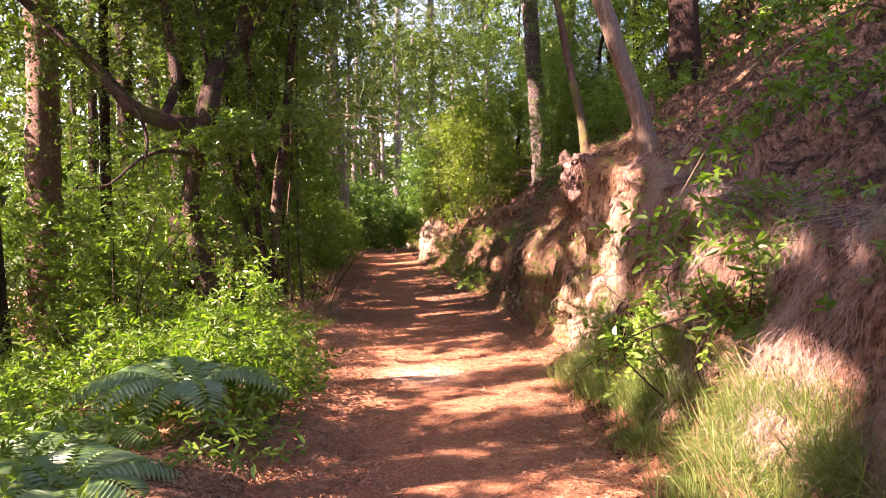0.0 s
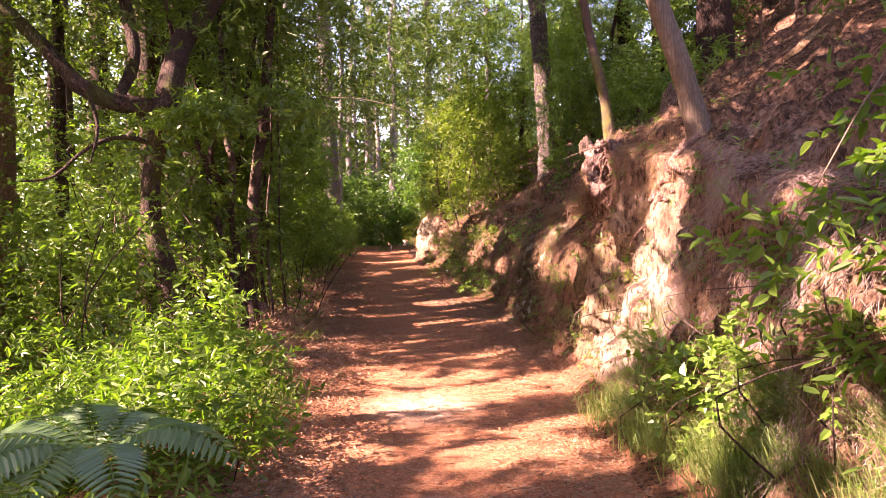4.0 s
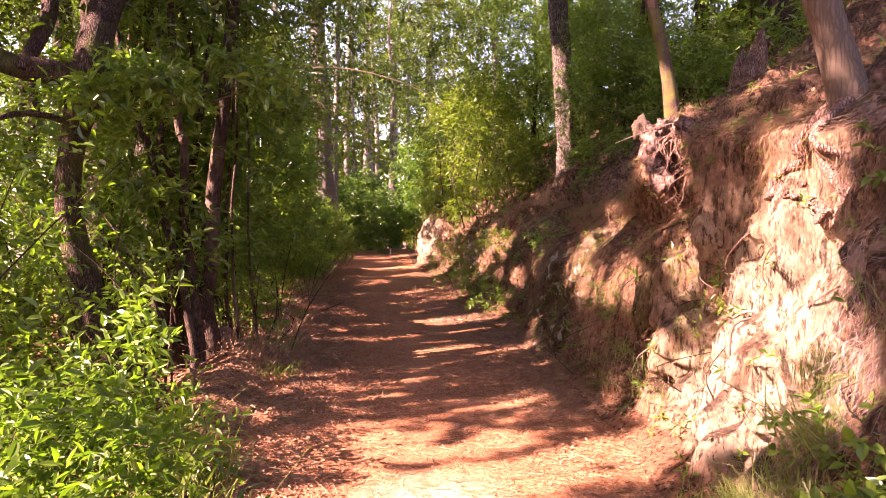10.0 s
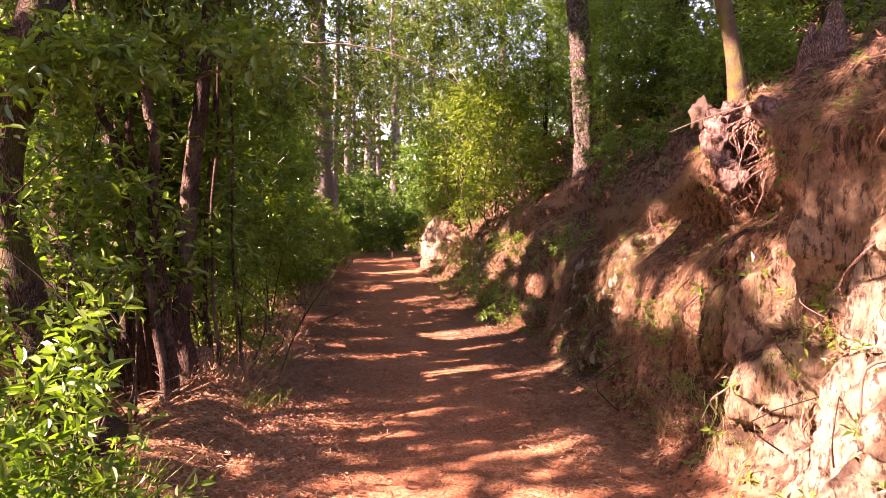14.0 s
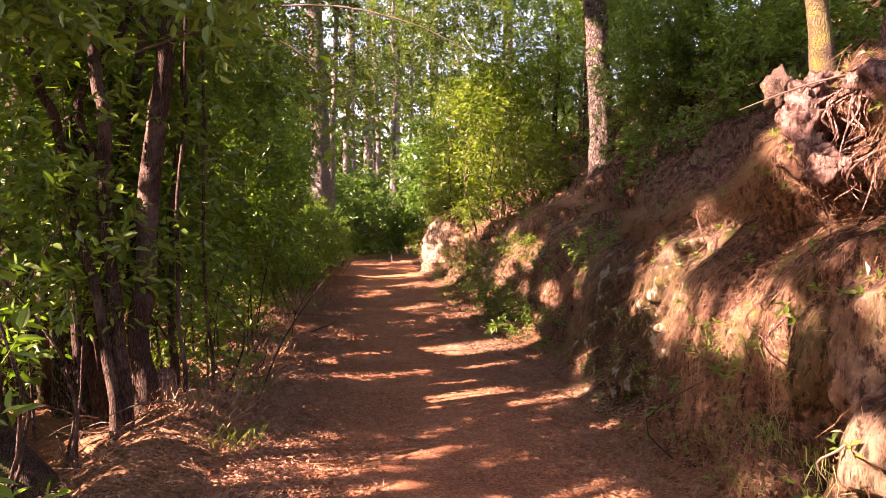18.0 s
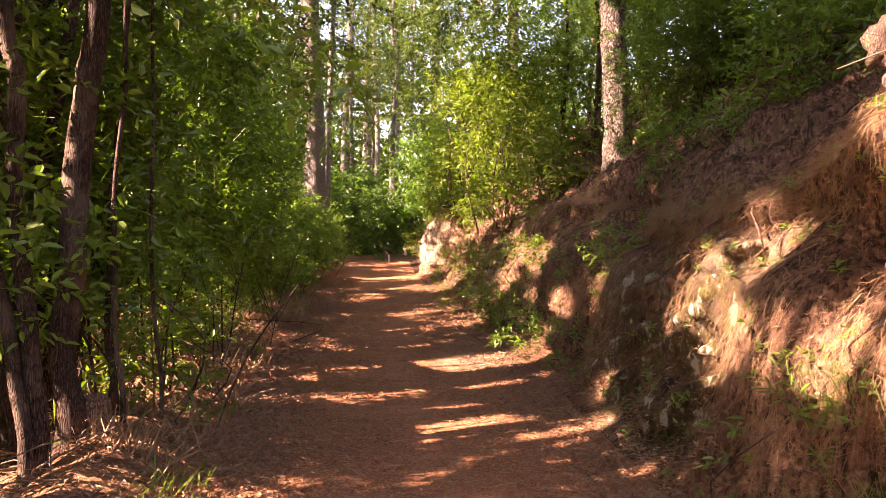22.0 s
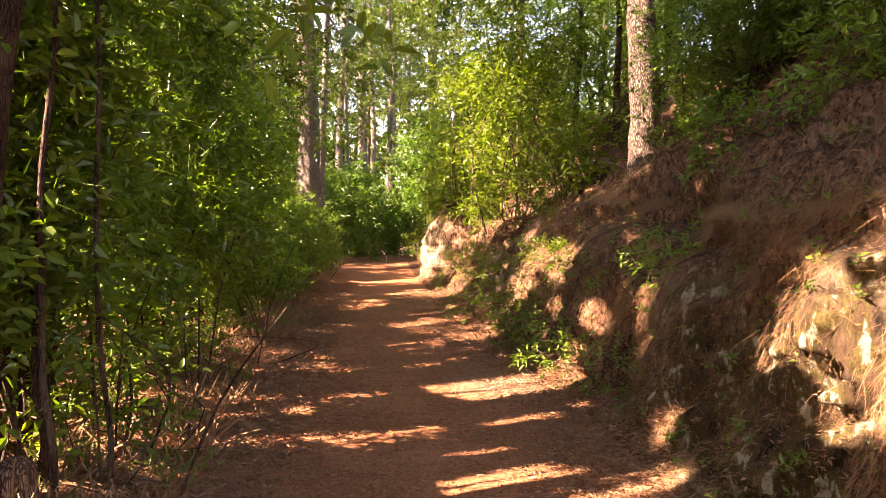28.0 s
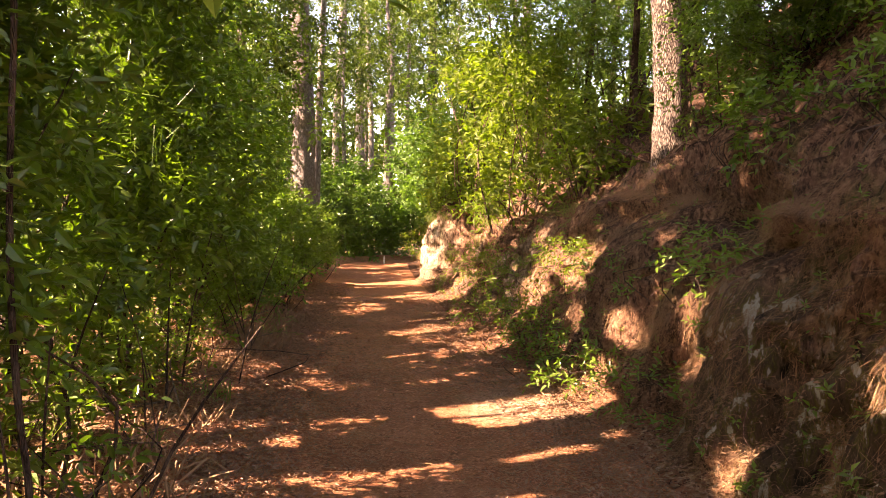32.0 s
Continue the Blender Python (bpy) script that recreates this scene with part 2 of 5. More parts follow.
def tube(points, radii, sides=12, rough=0.06, seed=0.0, base_flare=0.0):
    """A tapered, uneven stem along a smooth line through the points."""
    P = np.asarray(points, float)
    n = max(6, 3 * (len(P) - 1) + 1, int(np.linalg.norm(np.diff(P, axis=0), axis=1).sum() / (0.14 if max(radii) > 0.05 else 0.3)))
    s = np.linspace(0, len(P) - 1, min(n, 80))
    i = np.clip(s.astype(int), 0, len(P) - 2)
    f = (s - i)[:, None]
    pa, pb = P[np.maximum(i - 1, 0)], P[np.minimum(i + 2, len(P) - 1)]
    a, b = P[i], P[i + 1]
    ta, tb = (b - pa) / 2, (pb - a) / 2
    L = (2 * f**3 - 3 * f**2 + 1) * a + (f**3 - 2 * f**2 + f) * ta + (-2 * f**3 + 3 * f**2) * b + (f**3 - f**2) * tb
    r = np.interp(s, np.arange(len(P)), radii)
    d = unit(np.gradient(L, axis=0))
    ref = np.array([1.0, 0.13, 0.0]) if abs(d[:, 2]).mean() > 0.5 else np.array([0, 0.1, 1.0])
    u = unit(np.cross(d, ref))
    w = np.cross(d, u)
    ang = np.linspace(0, 2 * np.pi, sides, endpoint=False)
    ring = np.cos(ang)[None, :, None] * u[:, None] + np.sin(ang)[None, :, None] * w[:, None]
    k = nz((L[:, None] + ring * 0.35).reshape(-1, 3), 2.2, 3, seed).reshape(len(L), sides)
    k += 0.5 * nz((L[:, None] * [1, 1, 0.35] + ring * 0.6).reshape(-1, 3), 7.0, 2, seed + 9).reshape(len(L), sides)
    rr = r[:, None] * (1 + rough * 2.2 * k)
    if base_flare:
        rr *= 1 + base_flare * np.exp(-np.linspace(0, 9, len(L)))[:, None] * (1 + 0.5 * np.sin(ang * 4 + seed))[None]
    V = (L[:, None] + ring * rr[..., None]).reshape(-1, 3)
    q = np.arange((len(L) - 1) * sides).reshape(-1, sides)
    F = np.stack([q, np.roll(q, -1, 1), np.roll(q, -1, 1) + sides, q + sides], -1).reshape(-1, 4)
    V = np.vstack([V, L[-1] + d[-1] * r[-1] * 0.5])
    top = np.arange((len(L) - 1) * sides, len(L) * sides)
    T = np.stack([top, np.roll(top, -1), np.full(sides, len(V) - 1)], -1)
    return V, [F, T]


def leaves(base, along, normal, length, width, fold=0.25, curl=0.15, oval=False):
    """One folded leaf of two faces for each row; oval: with a rounder outline."""
    side = unit(np.cross(along, normal))
    normal = np.cross(side, along)
    L, Wd = np.asarray(length)[:, None], np.asarray(width)[:, None]
    mid = base + along * L * 0.45
    tip = base + along * L - normal * L * curl
    a = mid + side * Wd / 2 + normal * Wd * fold
    b = mid - side * Wd / 2 + normal * Wd * fold
    if oval:
        m1, m2 = base + along * L * 0.28, base + along * L * 0.66 - normal * L * curl * 0.4
        s1, s2 = side * Wd * 0.46 + normal * Wd * fold, side * Wd * 0.40 + normal * Wd * fold * 0.9
        V = np.stack([base, m1 + side * Wd * 0.46 + normal * Wd * fold, m2 + s2, tip, m2 - side * Wd * 0.40 + normal * Wd * fold * 0.9, m1 - side * Wd * 0.46 + normal * Wd * fold], 1).reshape(-1, 3)
        q = np.arange(len(base))[:, None] * 6
        return V, np.concatenate([q + [0, 1, 2, 3], q + [0, 3, 4, 5]])
    V = np.stack([base, a, tip, b], 1).reshape(-1, 3)
    q = np.arange(len(base))[:, None] * 4
    return V, np.concatenate([q + [0, 1, 2], q + [0, 2, 3]])


def needles(base, tip, width):
    """Slivers: one thin three-cornered blade for each row."""
    d = unit(tip - base)
    s = unit(np.cross(d, rng.normal(size=d.shape))) * np.asarray(width)[:, None]
    V = np.stack([base - s / 2, base + s / 2, tip], 1).reshape(-1, 3)
    return V, np.arange(len(V)).reshape(-1, 3)


def merge(*sets):
    V, F, o = [], [], 0
    for v, f in sets:
        V.append(v)
        for q in (f if isinstance(f, list) else [f]):
            F.append(q + o)
        o += len(v)
    by = {}
    for q in F:
        by.setdefault(q.shape[1], []).append(q)
    return np.vstack(V), [np.concatenate(q) for q in by.values()]


# ---- sun gaps in the leaf roof: a place that the light reaches, half-length along the light, half-width ----
GAPS = [
    (0.7, 7.3, 0, 1.7, 0.27), (1.75, 7.55, 0, 0.8, 0.32), (-0.75, 6.8, 0, 0.5, 0.22), (2.3, 7.1, 0.65, 0.9, 0.6), (2.4, 6.95, 1.4, 0.8, 0.45),
    (1.95, 3.3, 0.4, 0.8, 0.38), (2.35, 10.35, 1.3, 0.7, 0.4), (2.4, 11.0, 1.0, 0.5, 0.28), (2.6, 9.1, 2.3, 0.7, 0.35), (1.5, 14.05, 0, 0.9, 0.5),
    (1.8, 17.1, 0.9, 0.6, 0.35), (3.4, 16.7, 3.8, 1.4, 0.45), (2.6, 21.5, 2.8, 2.4, 2.0), (3.2, 24.5, 4.0, 2.0, 1.5), (0.0, 34.0, 4.0, 3.0, 1.6),
    (-1.9, 13.4, 2.6, 1.0, 0.85), (-2.1, 16.6, 2.6, 0.9, 0.8), (2.05, 7.95, 0.35, 0.45, 0.25), (1.45, 10.55, 0, 0.4, 0.08), (0.0, 24.4, 0.4, 1.2, 0.3),
]
gap_rng = np.random.default_rng(23)


def sprinkle(n, xs, ys, zs, along, across, slope=0.0, foot=0.0):
    """n gaps strewn over a stretch of the wood; slope lifts those that lie further out than foot."""
    for _ in range(n):
        x = gap_rng.uniform(*xs)
        GAPS.append((x, gap_rng.uniform(*ys), gap_rng.uniform(*zs) + slope * abs(x - foot), gap_rng.uniform(*along), gap_rng.uniform(*across)))


# bushes of the near verge, and the fork behind them
sprinkle(12, (-3.4, -1.3), (5.4, 7.7), (0.4, 1.0), (0.4, 0.9), (0.2, 0.5))
sprinkle(5, (-4.2, -2.5), (8.4, 9.6), (1.0, 2.0), (0.3, 0.5), (0.2, 0.35))
# litter under the thicket, its lower leaves and its face
sprinkle(30, (-2.5, -1.35), (10.3, 14.2), (0.05, 0.15), (0.15, 0.45), (0.05, 0.16))
sprinkle(8, (-2.6, -1.6), (11.2, 13.0), (0.05, 0.3), (0.3, 0.5), (0.1, 0.2))
sprinkle(10, (-2.6, -1.8), (10.8, 15.2), (0.7, 1.7), (0.3, 0.6), (0.2, 0.45))
sprinkle(9, (-2.4, -1.7), (14.5, 25), (1.1, 3.2), (0.4, 0.8), (0.25, 0.75))
sprinkle(45, (-4.2, -1.4), (10.2, 22), (0.0, 0.0), (0.1, 0.25), (0.05, 0.13), 0.35, -1.3)
sprinkle(54, (-2.35, -1.45), (10.4, 21), (0.3, 3.3), (0.06, 0.25), (0.05, 0.17))
# foot and face of the bank
sprinkle(16, (1.5, 2.4), (3.6, 6.3), (0.0, 0.1), (0.06, 0.2), (0.03, 0.08), 0.9, 1.45)
sprinkle(7, (1.7, 2.3), (4.0, 6.4), (0.0, 0.15), (0.25, 0.4), (0.08, 0.2), 0.9, 1.6)
sprinkle(8, (2.2, 2.5), (7.7, 9.6), (0.6, 1.9), (0.2, 0.4), (0.08, 0.2))
sprinkle(10, (2.1, 2.45), (9.8, 11.3), (0.8, 1.9), (0.2, 0.5), (0.1, 0.26))
sprinkle(9, (1.85, 2.4), (3.6, 4.9), (0.7, 1.9), (0.15, 0.35), (0.07, 0.17))
sprinkle(10, (1.7, 2.4), (12.6, 20.2), (0.7, 1.5), (0.25, 0.5), (0.1, 0.35))
# slivers across the trodden dirt
sprinkle(9, (1.3, 1.9), (9.6, 12.4), (0.05, 0.15), (0.15, 0.4), (0.03, 0.09))
sprinkle(10, (0.0, 1.5), (5.2, 13.4), (0.0, 0.0), (0.3, 0.5), (0.04, 0.1))
sprinkle(22, (-0.4, 1.4), (8.2, 26), (0.0, 0.0), (0.12, 0.45), (0.01, 0.03))
GX = SUN.x / -SUN.z
GY = SUN.y / -SUN.z
GL = math.hypot(GX, GY)
FOOT = [((x + z * GX) * GX / GL + (y + z * GY) * GY / GL, -(x + z * GX) * GY / GL + (y + z * GY) * GX / GL, p, q, (x * GX + y * GY) / GL + z * GL) for x, y, z, p, q in GAPS]


def shady(p, keep=0.003, pad=0.0):
    """True where a leaf may hang without closing one of the gaps between the sun and its place."""
    x, y = p[:, 0] + p[:, 2] * GX, p[:, 1] + p[:, 2] * GY
    a, c = (x * GX + y * GY) / GL, (-x * GY + y * GX) / GL
    here = (p[:, 0] * GX + p[:, 1] * GY) / GL
    ok = np.ones(len(p), bool)
    wob = 0.35 * np.sin(x * 3.1 + 1.7 * np.sin(y * 2.3)) * np.sin(y * 4.7 + x) + 0.2 * np.sin(x * 9 + y * 7) + 0.15
    for (ca, cc, ra, rc, _), (gx, gy, z_, _, _) in zip(FOOT, GAPS):
        past = here > (gx * GX + gy * GY) / GL - 0.25
        ok &= (((a - ca) / (ra + pad)) ** 2 + ((c - cc) / (rc + pad)) ** 2 > 1 + wob) | past
    return ok | (rng.random(len(p)) < keep)


def sprays(c, d, k, twig, length, width, spread=1.0, fold=0.22, filt=True, twigs=True, oval=False):
    """Twigs of k leaves from the points c along d."""
    n = len(c)
    d = unit(d)
    u = unit(np.cross(d, rng.normal(size=d.shape)))
    w = np.cross(d, u)
    tl = twig * rng.uniform(0.6, 1.3, n)
    t = np.linspace(0.15, 1.0, k)[None, :, None]
    bend = np.array([0, 0, -0.25])
    base = c[:, None] + d[:, None] * tl[:, None, None] * t + bend * (tl[:, None, None] * t**2)
    ph = rng.uniform(0, 6.28, (n, 1)) + np.arange(k)[None] * 2.4
    side = np.cos(ph)[..., None] * u[:, None] + np.sin(ph)[..., None] * w[:, None]
    al = unit(d[:, None] * (0.35 + 0.6 * t) + side * spread + rng.normal(0, 0.25, (n, k, 3)) + [0, 0, -0.12])
    al[..., 2] *= 0.75
    al = unit(al)
    nm = unit(np.array([-0.15, -0.1, 1.0]) + rng.normal(0, 0.55, (n, k, 3)))
    L = length * rng.uniform(0.6, 1.25, n * k)
    lb, la, ln, lw = base.reshape(-1, 3), al.reshape(-1, 3), nm.reshape(-1, 3), L * width * rng.uniform(0.8, 1.2, n * k)
    if filt:
        ok = shady(lb + la * L[:, None] * 0.5, pad=0.22 * length)
        lb, la, ln, lw, L = lb[ok], la[ok], ln[ok], lw[ok], L[ok]
    out = [leaves(lb, la, ln, L, lw, fold, oval=oval)]
    if twigs:
        out.append(needles(c, base[:, -1], np.full(n, 0.003 + 0.008 * twig)))
    return merge(*out)


def ball_dirs(n, up=0.2):
    v = unit(rng.normal(size=(n, 3)))
    v[:, 2] += up
    return unit(v)


# ---- the lie of the land ----
def zp(y):
    return np.interp(y, [-40, 0, 13, 24, 31, 36, 60, 200], [-0.4, 0, 0, 0.11, 0.18, 0.05, 0.3, 0.6])


def xl(y):
    return np.interp(y, [-40, 0, 4, 9, 13, 20, 26, 30, 32.5, 36, 42], [-0.6, -0.6, -0.62, -0.8, -1.1, -1.2, -1.15, -1.05, -0.2, 4, 11])


def xr(y):
    return np.interp(y, [-40, 0, 5, 6.5, 8, 10, 13.5, 16, 19, 24, 28, 31, 33, 36, 42], [1.35, 1.3, 1.42, 1.55, 1.7, 1.7, 1.7, 1.25, 1.1, 0.87, 0.8, 0.8, 1.6, 5.4, 12])


BY = [-40, 0, 3, 5, 6.7, 8.9, 10.5, 12, 14, 16.7, 19, 21.5, 23.7, 25.2, 26.2, 29, 34, 60]
BH = [1.5, 1.5, 1.5, 1.8, 2.15, 2.33, 1.75, 1.65, 1.74, 1.92, 1.66, 1.6, 1.82, 1.7, 0.95, 0.7, 0.7, 0.7]
BW = [1.2, 1.2, 1.15, 1.05, 1.0, 0.95, 0.95, 1.0, 1.35, 1.95, 1.75, 1.4, 0.9, 0.7, 0.95, 1.2, 1.2, 1.2]
SL = [0.6, 0.6, 0.6, 0.62, 0.62, 0.62, 0.75, 0.85, 0.95, 0.95, 0.85, 0.75, 0.6, 0.55, 0.5, 0.4, 0.4, 0.3]


def bank_point(y, u):
    """u 0..1 up the face, 1..2 up the slope above it."""
    h, w, sl = np.interp(y, BY, BH), np.interp(y, BY, BW), np.interp(y, BY, SL)
    f = np.clip(u, 0, 1)
    px = np.interp(f, [0, 0.12, 0.3, 0.75, 0.9, 1.0], [0, 0.24, 0.46, 0.74, 0.80, 1.0])
    pz = np.interp(f, [0, 0.12, 0.3, 0.75, 0.9, 1.0], [0, 0.06, 0.26, 0.82, 0.95, 1.0])
    g = np.clip(u - 1, 0, 1)
    far = 30 * g**2.0
    x = xr(y) + w * px + far
    z = zp(y) + h * pz + np.where(far < 6, far * sl, 6 * sl + (far - 6) * sl * 0.5)
    return np.stack([x, np.broadcast_to(y, x.shape), z], -1)


def left_z(x, y):
    """Height of the forest floor beside the path."""
    d = np.maximum(xl(y) - x, 0)
    return zp(y) + 0.17 * np.exp(-((d - 0.7) / 0.35) ** 2) - 0.20 * np.maximum(d - 0.9, 0) ** 1.0 + 0.07 * np.maximum(d - 9, 0)


YS = np.concatenate([np.arange(-14, 2, 0.3), np.arange(2, 18, 0.03), np.arange(18, 34, 0.14), np.arange(34, 60, 1.0), np.arange(60, 200, 12.0)])


def grid_faces(nr, nc):
    q = np.arange(nr * nc).reshape(nr, nc)
    return np.stack([q[:-1, :-1], q[:-1, 1:], q[1:, 1:], q[1:, :-1]], -1).reshape(-1, 4)


def sheet(name, P, mat):
    return part(name, mesh_np(name, P.reshape(-1, 3), grid_faces(*P.shape[:2]), mat))


# the packed path
S = np.linspace(0, 1, 40)
A, B = (xl(YS) - 0.25)[:, None], (xr(YS) + 0.05)[:, None]
X = A + (B - A) * S
Y = np.broadcast_to(YS[:, None], X.shape)
Z = np.broadcast_to(zp(YS)[:, None], X.shape) - 0.035 * np.sin(np.pi * S)[None] ** 2
P = np.stack([X, Y, Z], -1)
k = (nz(P.reshape(-1, 3), 1.3, 4) * 0.022 + nz(P.reshape(-1, 3), 9, 3, 4.0) * 0.006).reshape(X.shape)
edge = np.minimum(1, np.minimum(S, 1 - S) * 12)[None]
P[..., 2] += k * edge
path_left = P[:, 0].copy()
path_right = P[:, -1].copy()
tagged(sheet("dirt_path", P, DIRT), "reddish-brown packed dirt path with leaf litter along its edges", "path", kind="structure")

# the forest floor beside it, falling away
D = np.concatenate([np.linspace(0, 3, 40), np.linspace(3.2, 12, 30), np.linspace(13, 90, 14)])
X = path_left[:, 0][:, None] - D[None]
Y = np.broadcast_to(YS[:, None], X.shape)
P = np.stack([X, Y, left_z(X, Y)], -1)
k = (nz(P.reshape(-1, 3), 0.7, 4, 2.0) * 0.12 + nz(P.reshape(-1, 3), 4, 3, 5.0) * 0.03).reshape(X.shape)
P[..., 2] += k * np.minimum(1, D / 0.5)[None]
P[:, 0] = path_left
tagged(sheet("forest_floor", P, FLOOR), "dark forest floor of soil and dead leaves", "ground", kind="structure")

# the cut bank and the slope above
U = np.concatenate([np.linspace(0, 1, 120), 1 + np.linspace(0.01, 1, 76)])
uu, yy = np.meshgrid(U, YS)
P = bank_point(yy, uu)
face = np.where(uu <= 1, np.sin(np.pi * np.clip(uu, 0, 1)) ** 0.7, 0.15 + 0 * uu)
face *= np.where(uu <= 1, np.clip(uu / 0.24, 0, 1) ** 1.2, 1)
bare = np.interp(YS, [-40, 4.5, 6.2, 15.5, 18, 23, 25, 60], [0.5, 0.5, 1, 1, 0.7, 0.8, 0.4, 0.3])[:, None]
flat = P.reshape(-1, 3)
gul = nz(flat * [0.8, 1.6, 0.35], 1.0, 4, 3.0).reshape(uu.shape)
lump = nz(flat * [0.35, 1.0, 0.42], 2.8, 3, 8.0).reshape(uu.shape)
fine = nz(flat * [0.35, 1.0, 0.34], 6.0, 2, 1.0).reshape(uu.shape)
ridge = nz(flat * [0.35, 1.0, 0.35], 3.4, 2, 6.0).reshape(uu.shape)
push = (0.38 * gul + 0.34 * lump + 0.17 * fine + 0.24 * (0.25 - abs(ridge)) + 0.12 * (0.2 - abs(nz(flat * [0.3, 1.0, 0.3], 7.5, 2, 12.0).reshape(uu.shape)))) * face * bare
push += 0.03 * nz(flat * [1.0, 1.0, 0.6], 17.0, 2, 14.0).reshape(uu.shape) * np.minimum(face * 2, 1)
cleft = np.exp(-((P[..., 1] - 11.2) / 1.5) ** 4) * np.exp(-((P[..., 2] - 0.6) / 0.75) ** 4)
push += cleft * face * (0.42 * abs(nz(flat * [0.2, 1.0, 0.25], 5.2, 2, 21.0).reshape(uu.shape)) + 0.3 * abs(nz(flat * [0.3, 1.0, 0.45], 9.0, 2, 23.0).reshape(uu.shape)) - 0.12)
pit = np.clip(nz(flat * [0.4, 1.0, 0.8], 4.2, 2, 41.0).reshape(uu.shape) - 0.2, 0, 0.5)
push += 0.6 * pit * np.minimum(face * 1.5, 1) * bare
push = np.where(push < 0, -0.2 * np.tanh(-push / 0.2), 0.5 * np.tanh(push / 0.5))
P[..., 0] += push
P[..., 2] += np.where(uu > 1, 0.24 * lump + 0.2 * fine + 0.12 * abs(ridge), 0.06 * lump * face * bare)
cave = np.exp(-(((P[..., 1] - 23.15) / 0.8) ** 2 + ((P[..., 2] - 1.35) / 0.8) ** 2)) * 1.8 - 0.30 * np.exp(-(((P[..., 1] - 24.9) / 0.5) ** 2 + ((P[..., 2] - 1.1) / 0.7) ** 2))
hollow = np.exp(-(((P[..., 1] - 13.8) / 0.6) ** 2 + ((P[..., 2] - 1.66) / 0.26) ** 2)) + 0.7 * np.exp(-(((P[..., 1] - 15.2) / 0.6) ** 2 + ((P[..., 2] - 1.7) / 0.3) ** 2))
undercut = np.exp(-(((P[..., 1] - 9.3) / 0.5) ** 2 + ((P[..., 2] - 1.55) / 0.25) ** 2)) + 0.8 * np.exp(-(((P[..., 1] - 12.0) / 0.5) ** 2 + ((P[..., 2] - 1.25) / 0.2) ** 2))
lip = np.exp(-(((P[..., 1] - 8.7) / 0.5) ** 2 + ((P[..., 2] - 2.3) / 0.1) ** 2))
hole = np.exp(-(((P[..., 1] - 8.72) / 0.2) ** 2 + ((P[..., 2] - 2.04) / 0.17) ** 2)) + 0.7 * np.exp(-(((P[..., 1] - 8.6) / 0.5) ** 2 + ((P[..., 2] - 1.66) / 0.14) ** 2))
rim = np.exp(-(((uu - 0.85 - 0.03 * np.sin(P[..., 1] * 2.3)) / 0.075) ** 2)) * np.exp(-(((P[..., 1] - 12.6) / 3.4) ** 6)) * np.clip(0.5 + 1.6 * nz(flat * [0, 1, 0], 1.1, 3, 31.0).reshape(uu.shape), 0.1, 1.3)
P[..., 0] += 0.34 * rim + 0.9 * cave + 0.6 * hollow + 0.45 * undercut + 0.55 * hole - 0.10 * lip
P[:, 0] = path_right
BANK_P = P
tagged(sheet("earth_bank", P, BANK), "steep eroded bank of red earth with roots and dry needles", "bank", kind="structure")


def bank_at(y, u):
    """Points on the built bank face and their outward normals."""
    yi = np.clip(np.searchsorted(YS, y), 1, len(YS) - 2)
    ui = np.clip(np.searchsorted(U, u), 1, len(U) - 2)
    p = BANK_P[yi, ui]
    n = unit(np.cross(BANK_P[yi + 1, ui] - BANK_P[yi - 1, ui], BANK_P[yi, ui + 1] - BANK_P[yi, ui - 1]))
    n *= np.where(n[:, :1] > 0, -1, 1) * np.where(abs(n[:, :1]) < 0.05, np.sign(n[:, 2:]), 1)
    return p, n


# ---- trees ----
def tree(at, line, radii, mat, label, limbs=(), crown=None, flare=0.35, sides=14, name="tree"):
    """line and limbs in metres from the foot; crown: (verts, faces, material) in the world."""
    t = thing(name, at, label, "tree")
    sd = at[0] * 3.1 + at[1]
    part("trunk", mesh_np("trunk", *tube(line, radii, sides, seed=sd, base_flare=flare), mat), t)
    for pts, rad in limbs:
        part("limb", mesh_np("limb", *tube(pts, rad, 9, seed=sd + 2), mat), t)
    if crown:
        v, f, m = crown
        if len(v):
            part("crown", mesh_np("crown", v - np.array(at), f, m, False), t)
    return t


def crown_cloud(at, lo, hi, radius, n, k, twig, length, width, filt=True, bare=0.0, lumps=14):
    """Sprays on the outside of several lumps between two heights."""
    c = np.array(at) + np.stack([rng.normal(0, radius * 0.5, lumps), rng.normal(0, radius * 0.5, lumps), rng.uniform(lo, hi, lumps)], -1)
    r = radius * rng.uniform(0.25, 0.55, lumps)
    i = rng.integers(0, lumps, n)
    d = ball_dirs(n, 0.25)
    p = c[i] + d * (r[i] * rng.uniform(0.35, 1.0, n) ** 0.5)[:, None] * [1, 1, 0.75]
    return sprays(p, unit(d + rng.normal(0, 0.5, d.shape)), k, twig, length, width, filt=filt)


def gz(x, y):
    return float(left_z(np.array([x]), np.array([y]))[0])


def straight(h, lean=(0, 0), wob=0.08, n=6):
    z = np.linspace(-0.3, h, n)
    w = rng.normal(0, wob, (n, 2))
    w[0] = 0
    return np.stack([lean[0] * z + w[:, 0], lean[1] * z + w[:, 1], z], -1)


